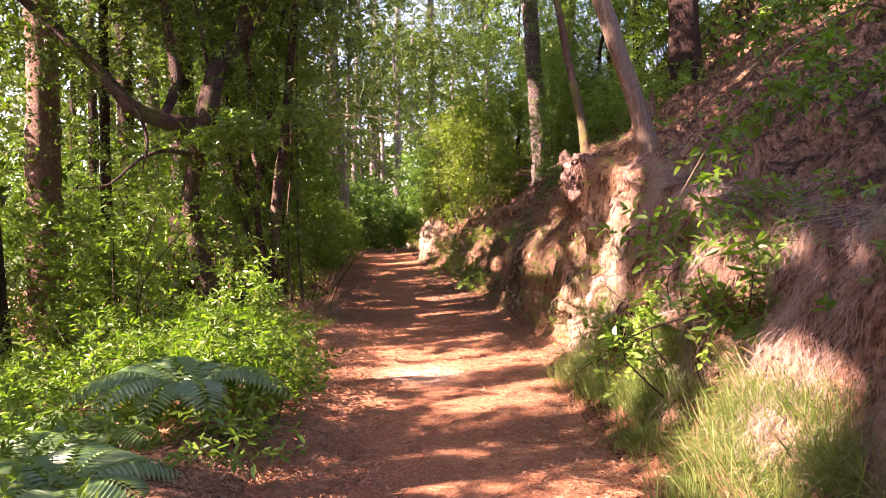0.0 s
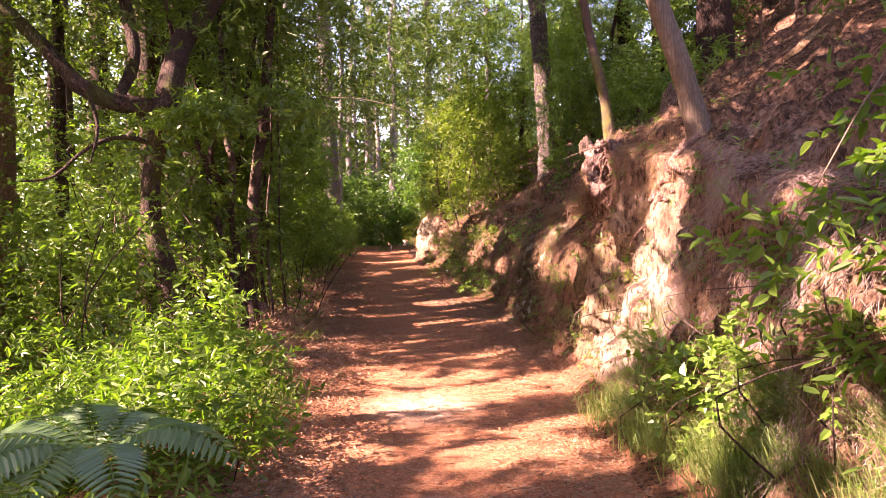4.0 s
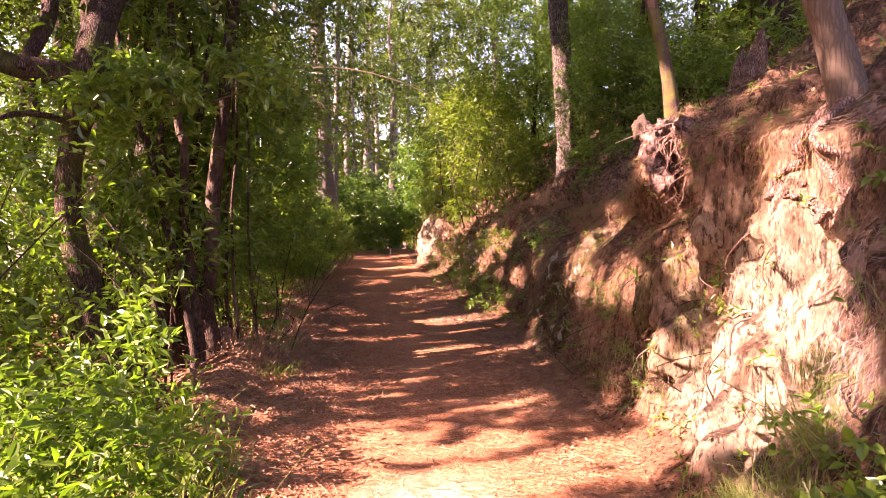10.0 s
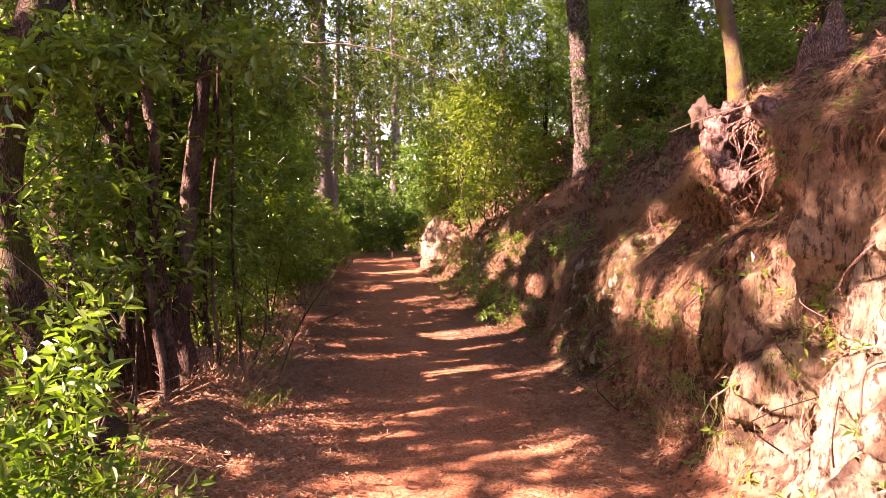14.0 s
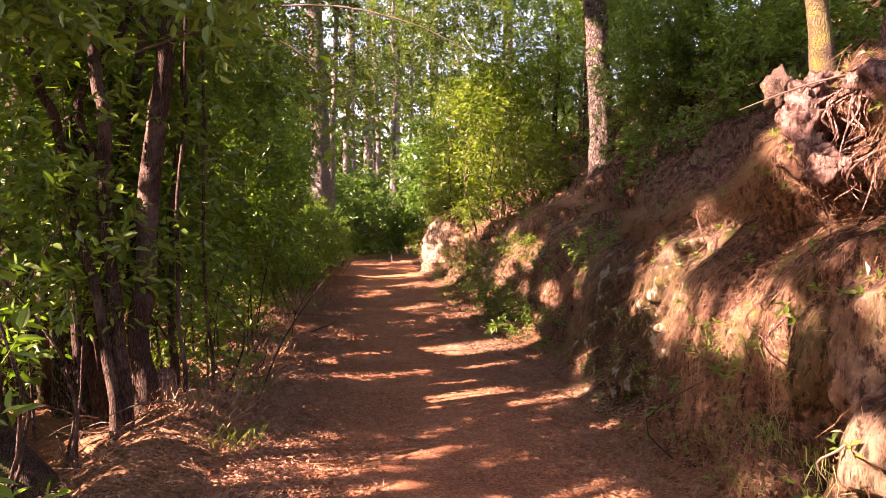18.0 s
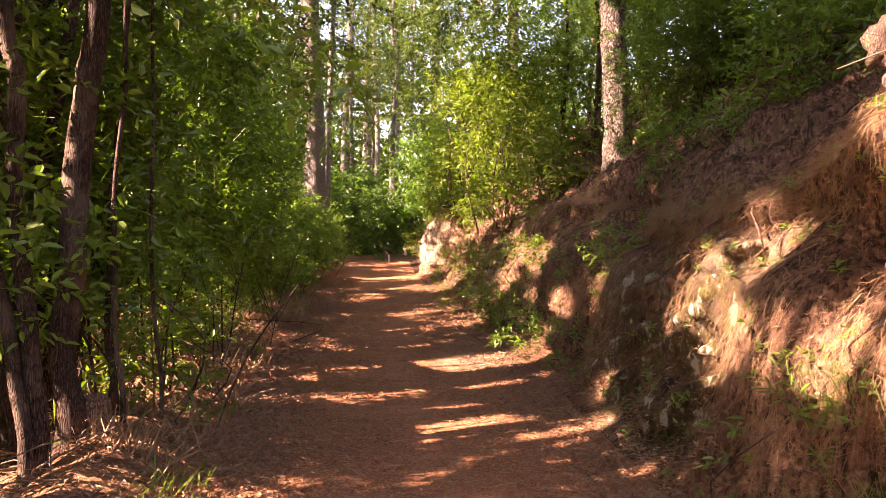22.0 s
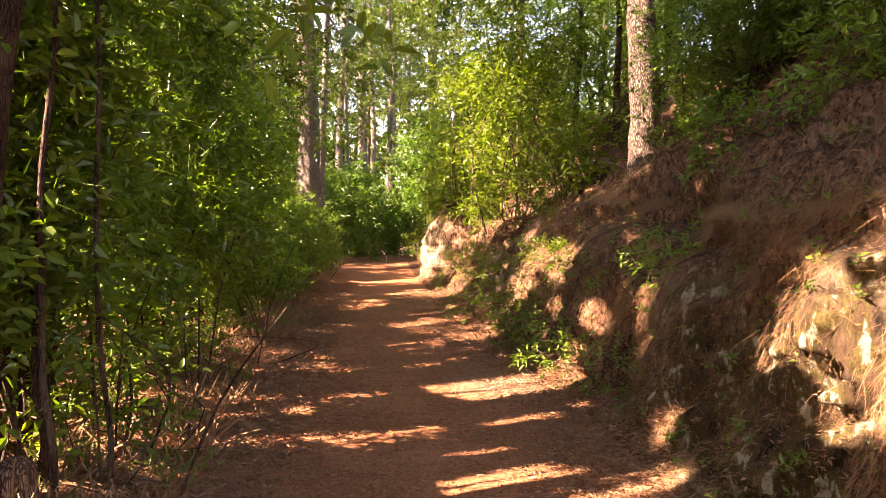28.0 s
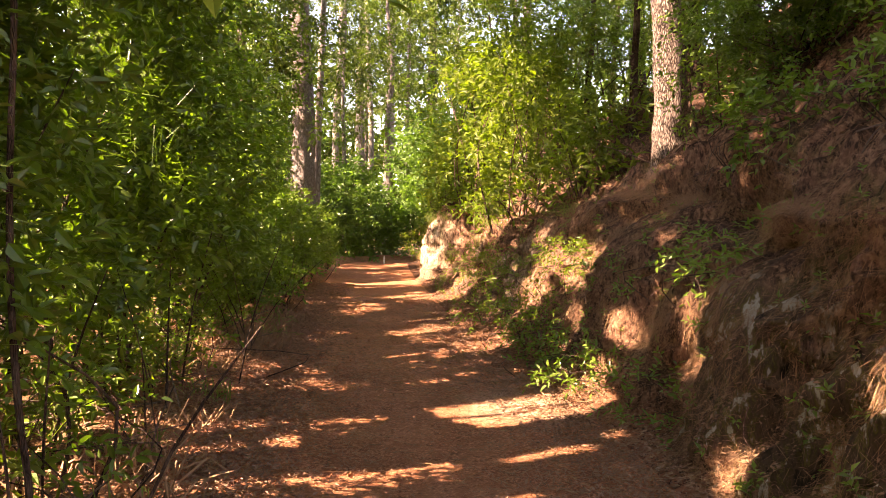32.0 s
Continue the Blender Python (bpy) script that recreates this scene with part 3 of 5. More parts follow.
# the forked tree
x, y = -2.1, 9.42
b = (x, y, gz(x, y))
zz = b[2]
forked = [(0.06, 0.02, -0.3), (0.0, 0, 0.02), (-0.10, 0, 0.12 - zz), (-0.31, 0, 0.45 - zz), (-0.49, 0, 1.02 - zz), (-0.60, 0.02, 1.57 - zz), (-0.60, 0, 2.01 - zz), (-0.53, 0, 2.37 - zz), (-0.42, 0, 2.80 - zz), (-0.32, 0.1, 3.35 - zz), (-0.28, 0.4, 3.78 - zz), (-0.05, 0.9, 4.45 - zz), (0.4, 1.2, 6.6 - zz)]
tree(b, forked, [0.22, 0.18, 0.165, 0.15, 0.125, 0.11, 0.105, 0.11, 0.165, 0.13, 0.125, 0.12, 0.07], BARK_MOSS, "forked tree with dark mossy bark and a crooked side limb",
     [([(-0.42, 0, 2.82 - zz), (-0.75, -0.05, 2.88 - zz), (-1.0, -0.08, 2.92 - zz), (-1.32, -0.1, 3.1 - zz), (-1.45, -0.1, 3.25 - zz), (-1.8, -0.12, 3.65 - zz), (-2.3, -0.15, 4.15 - zz), (-3.4, -0.3, 5.2 - zz)], [0.13, 0.11, 0.10, 0.095, 0.085, 0.075, 0.07, 0.04]),
      ([(-0.22, 0.55, 3.95 - zz), (0.25, 1.0, 4.8 - zz), (0.65, 1.2, 6.4 - zz)], [0.08, 0.06, 0.03]),
      ([(-0.95, 0, 2.95 - zz), (-0.85, 0.3, 3.5 - zz), (-0.98, 0.4, 4.3 - zz), (-1.1, 0.4, 6 - zz)], [0.06, 0.07, 0.07, 0.05]),
      ([(-0.45, -0.02, 2.4 - zz), (-0.8, -0.2, 2.5 - zz), (-1.15, -0.3, 2.38 - zz), (-1.5, -0.4, 2.05 - zz), (-1.8, -0.5, 2.0 - zz)], [0.03, 0.026, 0.022, 0.016, 0.008]),
      ([(-1.4, -0.1, 3.2 - zz), (-1.2, -0.2, 3.02 - zz), (-1.05, -0.3, 2.6 - zz), (-1.1, -0.4, 2.2 - zz)], [0.035, 0.028, 0.02, 0.01])],
     (*merge(crown_cloud((x, y, 0), 5.2, 9, 2.6, 900, 9, 0.4, 0.13, 0.42), crown_cloud((x - 0.9, y + 0.9, 0), 3.4, 6.2, 2.3, 1000, 8, 0.3, 0.10, 0.44, lumps=34)), CANOPY))
# the thick dark pine behind it, and its neighbours
for x, y, r, h, lean, m, lab in [
    (-2.9, 12.2, 0.28, 14, (0.0, 0.0), BARK_BIG, "thick dark pine trunk among laurel shrubs"),
    (-4.0, 13.0, 0.2, 14, (0.02, 0.0), BARK_DARK, "dark pine trunk among laurel shrubs"),
    (-6.2, 12.8, 0.3, 15, (-0.03, 0.0), BARK_RED, "tall pine trunk with reddish flaking bark"),
    (-5.7, 10.2, 0.18, 13, (-0.02, 0.0), BARK_DARK, "dark pine trunk at the edge of the clearing"),
    (-2.3, 27.6, 0.31, 20, (0.0, 0.0), BARK_FAR, "large pale pine trunk above the shrubs"),
    (-1.9, 28.2, 0.10, 18, (0.025, 0.0), BARK_WHITE, "pale trunk beside the large pine"),
    (-7.5, 20.0, 0.25, 16, (0.01, 0.0), BARK_DARK, "dark pine trunk in the shade"),
    (-5.0, 17.0, 0.17, 15, (0.02, 0.0), BARK_DARK, "slender dark trunk in the shade"),
    (-10.0, 16.0, 0.28, 16, (0.0, 0.0), BARK_PINE, "pine trunk deep in the wood"),
    (-9.0, 26.0, 0.3, 18, (0.0, 0.0), BARK_PINE, "pine trunk deep in the wood"),
    (-1.2, 46.0, 0.3, 20, (0.0, 0.0), BARK_WHITE, "distant pale trunk beyond the bend"),
    (0.4, 52.0, 0.35, 22, (0.01, 0.0), BARK_WHITE, "distant pale trunk beyond the bend"),
    (-2.5, 45.0, 0.22, 20, (0.02, 0.0), BARK_WHITE, "distant pale trunk beyond the bend"),
    (-0.4, 44.0, 0.17, 20, (-0.03, 0.0), BARK_WHITE, "distant slim pale trunk beyond the bend"),
    (2.5, 44.0, 0.3, 20, (0.0, 0.0), BARK_PINE, "distant pine trunk beyond the bend"),
    (-8.0, 38.0, 0.3, 20, (0.0, 0.0), BARK_PINE, "distant pine trunk beyond the bend"),
    (-13.0, 33.0, 0.3, 20, (0.0, 0.0), BARK_PINE, "pine trunk deep in the wood"),
]:
    b = (x, y, gz(x, y))
    tree(b, straight(h, lean), np.linspace(r * 1.05, r * 0.55, 6), m, lab, (),
         (*crown_cloud((x, y, b[2]), h * (0.42 if y < 40 else 0.5), h, 3.2 if y < 40 else 2.2, 760 if y < 40 else 420, 9, 0.5, 0.21, 0.42), CANOPY))

# slender stems at the path's edge
for x, y, top, r in [(-1.85, 10.69, (0.55, 0.0), 0.085), (-1.9, 10.4, (-0.45, 0.1), 0.05), (-2.35, 11.0, (0.9, 0.2), 0.045), (-1.95, 10.35, (-1.5, 0.1), 0.04), (-2.6, 11.4, (-0.2, 0.0), 0.06), (-1.75, 11.1, (0.3, 0.1), 0.022), (-1.62, 10.9, (0.1, 0.0), 0.016), (-1.5, 11.3, (-0.1, 0.0), 0.014)]:
    z = gz(x, y)
    h = 7.5
    e = rng.normal(0, 0.010, 8)
    line = [(0, 0, -0.25), (0.02, 0, 0.2), (-0.03 + e[0], 0, 0.6), (-0.03 + top[0] * 0.07 + e[1], top[1] * 0.1, 1.1), (-0.04 + top[0] * 0.15 + e[2], top[1] * 0.2, 1.6), (top[0] * 0.25 + e[3], top[1] * 0.35, 2.3), (top[0] * 0.4 + e[4], top[1] * 0.5, 3.0), (top[0] + 0.12, top[1], h)]
    tree((x, y, z), line, [r * 1.25, r * 1.05, r * 0.97, r * 0.96, r * 0.92, r * 0.9, r * 0.8, r * 0.4], BARK_STEM, "slender dark stem rising at the path edge",
         (), (*crown_cloud((x + top[0], y, z), 3.6, 7, 1.5, 260, 9, 0.35, 0.11, 0.36), LAUREL), flare=0.2, sides=10)

# trees on the bank
tree((2.62, 6.8, 2.05), [(0.05, 0, -0.35), (0, 0, 0.15), (-0.14, 0.05, 0.7), (-0.42, 0.12, 1.6), (-0.8, 0.2, 3.0), (-1.0, 0.3, 6.5)], [0.15, 0.10, 0.088, 0.085, 0.078, 0.05], BARK_PALE,
     "pale leaning tree with exposed roots on the bank edge", [([(-0.5, 0.1, 1.9), (0.1, 0.3, 3.0), (0.5, 0.4, 5)], [0.07, 0.06, 0.03])],
     (*crown_cloud((2.0, 7.2, 0), 6.0, 10, 2.2, 700, 9, 0.4, 0.13, 0.42), CANOPY), flare=0.6)
tree((2.66, 9.25, 2.4), [(0.05, 0, -0.3), (0, 0, 0.1), (-0.08, 0, 0.6), (-0.25, 0.1, 1.5), (-0.5, 0.2, 3.2), (-0.6, 0.2, 5.5)], [0.10, 0.066, 0.056, 0.052, 0.046, 0.025], BARK_THIN,
     "thin mossy tree growing over a hanging root mass", (), (*crown_cloud((2.1, 9.5, 0), 5.0, 8, 1.4, 300, 9, 0.35, 0.12, 0.4), CANOPY), flare=0.6)
tree((3.68, 16.8, 2.3), [(0, 0, -0.5), (0, 0, 0.3), (-0.08, 0, 2), (-0.22, 0, 4), (-0.5, 0, 8), (-0.6, 0, 13)], [0.27, 0.215, 0.2, 0.19, 0.17, 0.1], BARK_PINE,
     "pine with deeply plated grey bark on the bank", (), (*crown_cloud((3.2, 16.8, 0), 9, 15, 2.8, 900, 10, 0.5, 0.18, 0.4), CANOPY), flare=0.25, sides=20)
for x, y, u, r in [(5.1, 11.5, 0, 0.24), (6.1, 10.5, 0, 0.27), (6.0, 17.5, 0, 0.16), (5.0, 19.0, 0, 0.12), (7.0, 21.0, 0, 0.22), (5.2, 14.0, 0, 0.1), (8.5, 14.0, 0, 0.25), (6.4, 25.0, 0, 0.2)]:
    g = (x - xr(y) - np.interp(y, BY, BW)) / 30
    z = float(bank_point(np.array([y]), np.array([1 + g**0.5]))[0, 2])
    tree((x, y, z), straight(11, (-0.02, 0.0)), np.linspace(r, r * 0.5, 6), BARK_DARK, "dark trunk on the slope above the bank", (),
         (*crown_cloud((x, y, z), 4, 11, 2.4, 700, 9, 0.45, 0.15, 0.4), CANOPY))

# ---- shrubs ----
def shrub(at, size, n, mat, label, leaf=0.09, width=0.42, k=9, twig=0.32, stems=6, group="", lumps=9, low=0.25, filt=True, puff=1.0):
    t = thing("shrub", at, label, "shrub", group)
    R, Ry, Hh = size
    c = np.array(at) + np.stack([rng.uniform(-R, R, lumps), rng.uniform(-Ry, Ry, lumps), rng.uniform(low * Hh, Hh, lumps)], -1)
    r = (rng.uniform(0.3, 0.6, lumps) * min(R, Ry, Hh) + 0.15) * puff
    for i in range(stems):
        q = c[i % lumps] - np.array(at)
        a = rng.normal(0, 0.2, 2)
        part("stem", mesh_np("stem", *tube([(a[0], a[1], -0.15), (a[0] * 1.5 + q[0] * 0.3, a[1] * 1.5 + q[1] * 0.3, q[2] * 0.45), q], [0.004 + 0.004 * Hh, 0.003 + 0.0025 * Hh, 0.003], 6), BARK_STEM), t)
    i = rng.integers(0, lumps, n)
    d = ball_dirs(n, 0.15)
    p = c[i] + d * (r[i] * rng.uniform(0.2, 1, n) ** 0.45)[:, None]
    p[:, 2] = np.maximum(p[:, 2], at[2] + 0.08)
    v, f = sprays(p, unit(d + [0, 0, 0.25] + rng.normal(0, 0.45, d.shape)), k, twig, leaf, width, filt=filt, oval=at[1] < 14.5)
    if len(v):
        part("foliage", mesh_np("foliage", v - np.array(at), f, mat, False), t)
    return t


# laurel thicket on the low side
for x, y, sx, sy, h, n in [(-2.6, 12.0, 1.0, 1.0, 3.6, 2700), (-2.3, 14.0, 0.9, 1.1, 3.4, 3000), (-2.6, 16.0, 1.1, 1.1, 3.8, 3000), (-2.75, 18.4, 1.0, 1.2, 3.8, 2700), (-3.2, 21.0, 1.1, 1.4, 3.8, 2400),
                           (-3.9, 24.0, 1.2, 1.5, 3.4, 2400), (-4.2, 11.0, 1.1, 1.2, 3.4, 2400), (-4.5, 14.5, 1.2, 1.4, 3.6, 2700), (-4.8, 18.0, 1.3, 1.6, 3.6, 2700), (-5.4, 22.5, 1.3, 1.8, 4, 2400),
                           (-4.4, 26.5, 1.2, 1.3, 3.5, 2100), (-6.5, 12.0, 1.4, 1.6, 3, 2100), (-7.0, 16.5, 1.5, 2, 3.4, 2100), (-2.2, 11.1, 0.5, 0.6, 2.8, 900)]:
    shrub((x, y, gz(x, y)), (sx, sy, h), int(n * 0.9) if x > -3.4 else int(n * 0.4), LAUREL, "dense dark green laurel shrub beside the path", group="laurel thicket", leaf=0.092, width=0.5, k=7, twig=0.26, lumps=50, low=0.3 if x > -3 else 0.12, stems=8, puff=0.5)
# low leafy edge of the thicket where the path narrows
for x, y, sx, sy, h, n in [(-1.95, 18.6, 0.35, 0.7, 1.0, 420), (-1.9, 20.4, 0.4, 0.9, 1.5, 700), (-1.85, 22.4, 0.45, 0.9, 1.6, 760), (-1.8, 24.6, 0.45, 1.0, 1.5, 760), (-1.75, 26.8, 0.4, 0.8, 1.2, 520), (-2.4, 19.5, 0.5, 0.9, 2.4, 700), (-2.5, 23.0, 0.6, 1.0, 2.6, 800), (-2.7, 25.6, 0.6, 0.9, 2.4, 700)]:
    shrub((x, y, gz(x, y)), (sx, sy, h), n, LAUREL, "green laurel bush at the edge of the narrowing path", group="laurel thicket", leaf=0.095, width=0.45, k=7, twig=0.24, lumps=30, low=0.12, stems=5, puff=0.5)
# low growth that closes the foot of the thicket
for k in range(24):
    y = 11.6 + k * 0.42 + rng.uniform(-0.15, 0.15)
    x = float(xl(y)) - rng.uniform(0.55, 1.3)
    shrub((x, y, gz(x, y)), (0.3, 0.3, rng.uniform(0.35, 0.8)), int(rng.integers(30, 70)), LAUREL if k % 3 else YELLOW, "low leafy growth at the foot of the thicket", group="thicket undergrowth", leaf=0.08, width=0.4, k=7, twig=0.2, lumps=10, low=0.1, stems=4, puff=0.6)
# thin leafy shoots in front of the trunks
for x, y, sx, sy, h, n in [(-2.7, 8.85, 0.7, 0.3, 2.3, 130), (-1.75, 7.7, 0.4, 0.3, 1.0, 60), (-2.3, 10.0, 0.5, 0.3, 2.7, 150), (-2.9, 10.9, 0.7, 0.5, 2.4, 110), (-3.4, 9.6, 0.6, 0.5, 2.4, 170), (-1.75, 11.6, 0.3, 0.4, 2.4, 240)]:
    shrub((x, y, gz(x, y)), (sx, sy, h), n, LAUREL, "thin leafy laurel shoots among the dark trunks", group="laurel shoots", leaf=0.10, width=0.40, k=7, twig=0.24, lumps=34, low=0.3, stems=7, puff=0.45)
# low bright growth on the near verge
for x, y, sx, sy, h, n, m in [(-1.3, 6.3, 0.4, 0.5, 0.72, 420, BRIGHT), (-1.75, 6.9, 0.5, 0.5, 1.0, 380, BRIGHT), (-2.2, 5.6, 0.6, 0.5, 0.55, 420, BRIGHT), (-2.1, 7.1, 0.7, 0.5, 0.75, 520, BRIGHT), (-3.2, 6.2, 0.8, 0.8, 0.8, 520, LAUREL),
                              (-1.3, 7.05, 0.3, 0.35, 0.42, 230, BRIGHT), (-3.3, 8.4, 0.8, 0.8, 1.0, 520, BRIGHT), (-2.5, 8.4, 0.5, 0.4, 0.7, 260, LAUREL), (-4.6, 7.4, 0.9, 0.9, 1.1, 520, BRIGHT), (-2.9, 4.5, 0.6, 0.5, 0.5, 300, LAUREL), (-4.2, 5.6, 0.8, 0.7, 0.8, 420, BRIGHT), (-5.4, 9.0, 1.0, 1.0, 1.3, 600, LAUREL), (-1.05, 4.3, 0.2, 0.35, 0.18, 80, LAUREL), (-1.95, 4.0, 0.4, 0.4, 0.22, 120, LAUREL), (-1.1, 5.4, 0.3, 0.35, 0.35, 200, BRIGHT), (-1.7, 3.0, 0.3, 0.3, 0.2, 90, LAUREL)]:
    h, n = (h * 0.68, n * 0.8) if y > 5.8 else (h, n)
    shrub((x, y, gz(x, y)), (sx, sy, h), int(n * 0.7), m, "low bright green leafy bush on the path verge" if m is BRIGHT else "low dark green leafy bush on the path verge", leaf=0.078, width=0.36, twig=0.26, k=9, group="verge bushes", low=0.12, lumps=30, puff=0.55)
# yellow-green saplings above the bank
for x, y, z, sx, sy, h, n in [(2.5, 20.3, 1.5, 0.8, 1.2, 3.3, 640), (2.2, 22.8, 1.6, 0.9, 1.1, 4.0, 700), (1.7, 24.9, 1.9, 0.5, 0.7, 1.4, 260), (3.4, 22.0, 2.3, 1.0, 1.5, 3.6, 620), (3.0, 18.4, 2.1, 0.6, 0.9, 1.3, 300), (3.9, 25.0, 2.2, 1.2, 1.6, 4.0, 700), (2.4, 26.6, 1.3, 1.0, 1.0, 3.4, 600)]:
    shrub((x, y, z), (sx, sy, h), int(n * 0.85), YELLOW, "yellow-green sapling growth on top of the bank", leaf=0.155, width=0.36, k=6, twig=0.38, group="bank saplings", lumps=40, filt=False, puff=0.36, stems=18, low=0.05)
for x, y, z, sx, sy, h, n in [(4.4, 15.6, 3.2, 0.8, 0.9, 1.6, 1000), (5.4, 13.2, 4.2, 0.9, 1.0, 1.8, 840), (5.2, 18.2, 4.0, 1.2, 1.2, 2.6, 1200), (4.6, 21.0, 3.4, 1.2, 1.4, 3.6, 1400), (6.5, 23.0, 4.5, 1.6, 1.6, 4, 1400), (7.0, 12.5, 5.2, 1.4, 1.4, 3.5, 1100), (6.0, 15.5, 4.6, 1.2, 1.2, 3.4, 1100), (7.5, 18.5, 5.6, 1.6, 1.6, 4.5, 1200), (8.5, 10.0, 6.0, 1.6, 1.4, 3.5, 1000), (5.0, 27.5, 2.0, 1.6, 1.6, 5, 1300), (3.4, 29.5, 1.2, 1.4, 1.2, 4.5, 1200)]:
    shrub((x, y, z), (sx, sy, h), n, LAUREL, "dark green shrub on the slope above the bank", group="slope shrubs", lumps=16)
# low ones behind the rim
for x, y, z, sx, sy, h, n in [(5.0, 7.0, 3.3, 0.6, 0.6, 1.2, 200), (4.3, 12.4, 3.1, 0.5, 0.6, 0.9, 300), (5.6, 5.4, 3.5, 0.9, 0.9, 1.8, 420), (6.4, 8.0, 4.3, 1.0, 1.0, 2.4, 600), (3.75, 12.7, 2.45, 0.3, 0.35, 0.5, 90), (3.8, 15.6, 2.6, 0.55, 0.4, 1.5, 260), (4.1, 11.4, 2.8, 0.35, 0.4, 0.6, 110), (3.5, 14.3, 2.2, 0.25, 0.4, 0.45, 80), (4.6, 13.6, 3.3, 0.4, 0.5, 0.8, 150), (4.4, 10.0, 3.1, 0.3, 0.3, 0.5, 80)]:
    shrub((x, y, z), (sx, sy, h), n, LAUREL, "dark green shrub on the slope above the bank", group="slope shrubs", lumps=16)
# the wall of leaves beyond the bend
for x, y, sx, sy, h, n in [(-2.5, 31.5, 1.8, 1.2, 3.4, 1500), (-0.6, 34.5, 1.6, 1.0, 3.2, 1300), (1.4, 36.5, 1.8, 1.2, 5.2, 1700), (2.8, 34.5, 1.8, 1.2, 4, 1300), (-5.5, 32.0, 2.0, 1.4, 5, 1400), (-0.8, 37, 2.4, 1.5, 4.2, 1500), (3.4, 39, 2.4, 1.5, 7, 1400), (-4.5, 39, 2.4, 1.5, 8, 1400), (7.0, 36, 2.4, 1.5, 8, 1400)]:
    shrub((x, y, gz(x, y) if x < 0 else 0.7), (sx, sy, h), int(n * 0.42), DEEP, "tall green shrub beyond the bend" if y > 29 else "green shrub deep in the wood", leaf=0.21, twig=0.55, group="far shrubs", filt=y < 28, lumps=34, low=0.04, puff=0.75)
for x, y, sx, sy, h, n in [(-9.5, 30, 2.4, 2, 6, 1300), (-13, 24, 2.4, 2.4, 5, 1300), (-10.5, 20, 2, 2, 5, 1200), (-12, 14, 2.2, 2.2, 5, 1200), (-9, 11.0, 1.8, 1.8, 4.0, 1200), (3.5, 45, 3, 2, 9, 1500), (-9, 46, 3, 2, 11, 1400), (9.5, 44, 3, 2, 12, 1400)]:
    shrub((x, y, gz(x, y) if x < 0 else 0.7), (sx, sy, h), int(n * 0.42), DEEP, "tall green shrub beyond the bend" if y > 29 else "green shrub deep in the wood", leaf=0.21, twig=0.55, group="far shrubs", filt=y < 28, lumps=34, low=0.04, puff=0.75)

# trees of the leaf roof on the open side, added to shade path and background
for i, (x, y) in enumerate([(-9, -5), (-12, -1), (-8.5, 2.5), (-13, 5), (-9.5, 7), (-15, 9), (-8.8, 10.5), (-12.5, 12), (-16, 15), (-10.5, 14.5), (-13.5, 18.5), (-9.5, 22.5), (-16, 23), (-12.5, 28), (-17, 2), (-17, 29), (-8, 31), (-10.5, 35), (-12, 41), (-9, 47), (-14, 47), (-7.5, 53), (-13, 55), (-5, 57)]):
    b = (x, y, gz(x, y))
    tree(b, straight(11, (0.01, 0)), np.linspace(0.2, 0.1, 6), BARK_DARK, "tall leafy tree of the wood below the path, added for shade", (),
         (*crown_cloud(b, 2.5, 12.5 if y < 30 else 17.0, 3.0 if y < 30 else 3.8, 620 if y < 6 else (330 if y < 30 else 700), 9, 0.6 if y < 30 else 0.8, 0.22 if y < 30 else 0.34, 0.42, lumps=30), CANOPY), sides=9)

# unseen trees added behind and beside the start to shade the near path
for x, y in [(-4.5, -3.5), (-7, -8), (-10, -11), (-5, -9), (-3, -7), (-13, -8), (-6, -13), (-2, -11), (-6.5, -1.0), (-3.8, 3.0), (-4.4, 0.4), (-3.2, -2.2), (-5.6, 3.3), (-7.0, 7.4)]:
    b = (x, y, gz(x, y))
    tree(b, straight(9, (0.01, 0)), np.linspace(0.2, 0.1, 6), BARK_DARK, "unseen leafy tree added to shade the near path", (),
         (*crown_cloud(b, 1.6 if y < -2.5 else 5.5, 9.5 if y < -2.5 else 11.5, 2.6, 620, 9, 0.6, 0.26, 0.46, lumps=26), CANOPY), sides=9)

# high crowns added out of view to shade the upper slope
for x, y in [(-6.4, 9.0), (-4.6, 11.6), (-3.6, 14.6), (-5.8, 7.3), (-5.0, 18.0), (-3.6, 20.5)]:
    b = (x, y, gz(x, y))
    tree(b, straight(12.5, (0.0, 0)), np.linspace(0.09, 0.05, 6), BARK_DARK, "slim pine added for its high crown, which shades the slope", (),
         (*crown_cloud(b, 8.3, 13.0, 2.4, 520, 9, 0.5, 0.23, 0.44, lumps=22), CANOPY), sides=9)

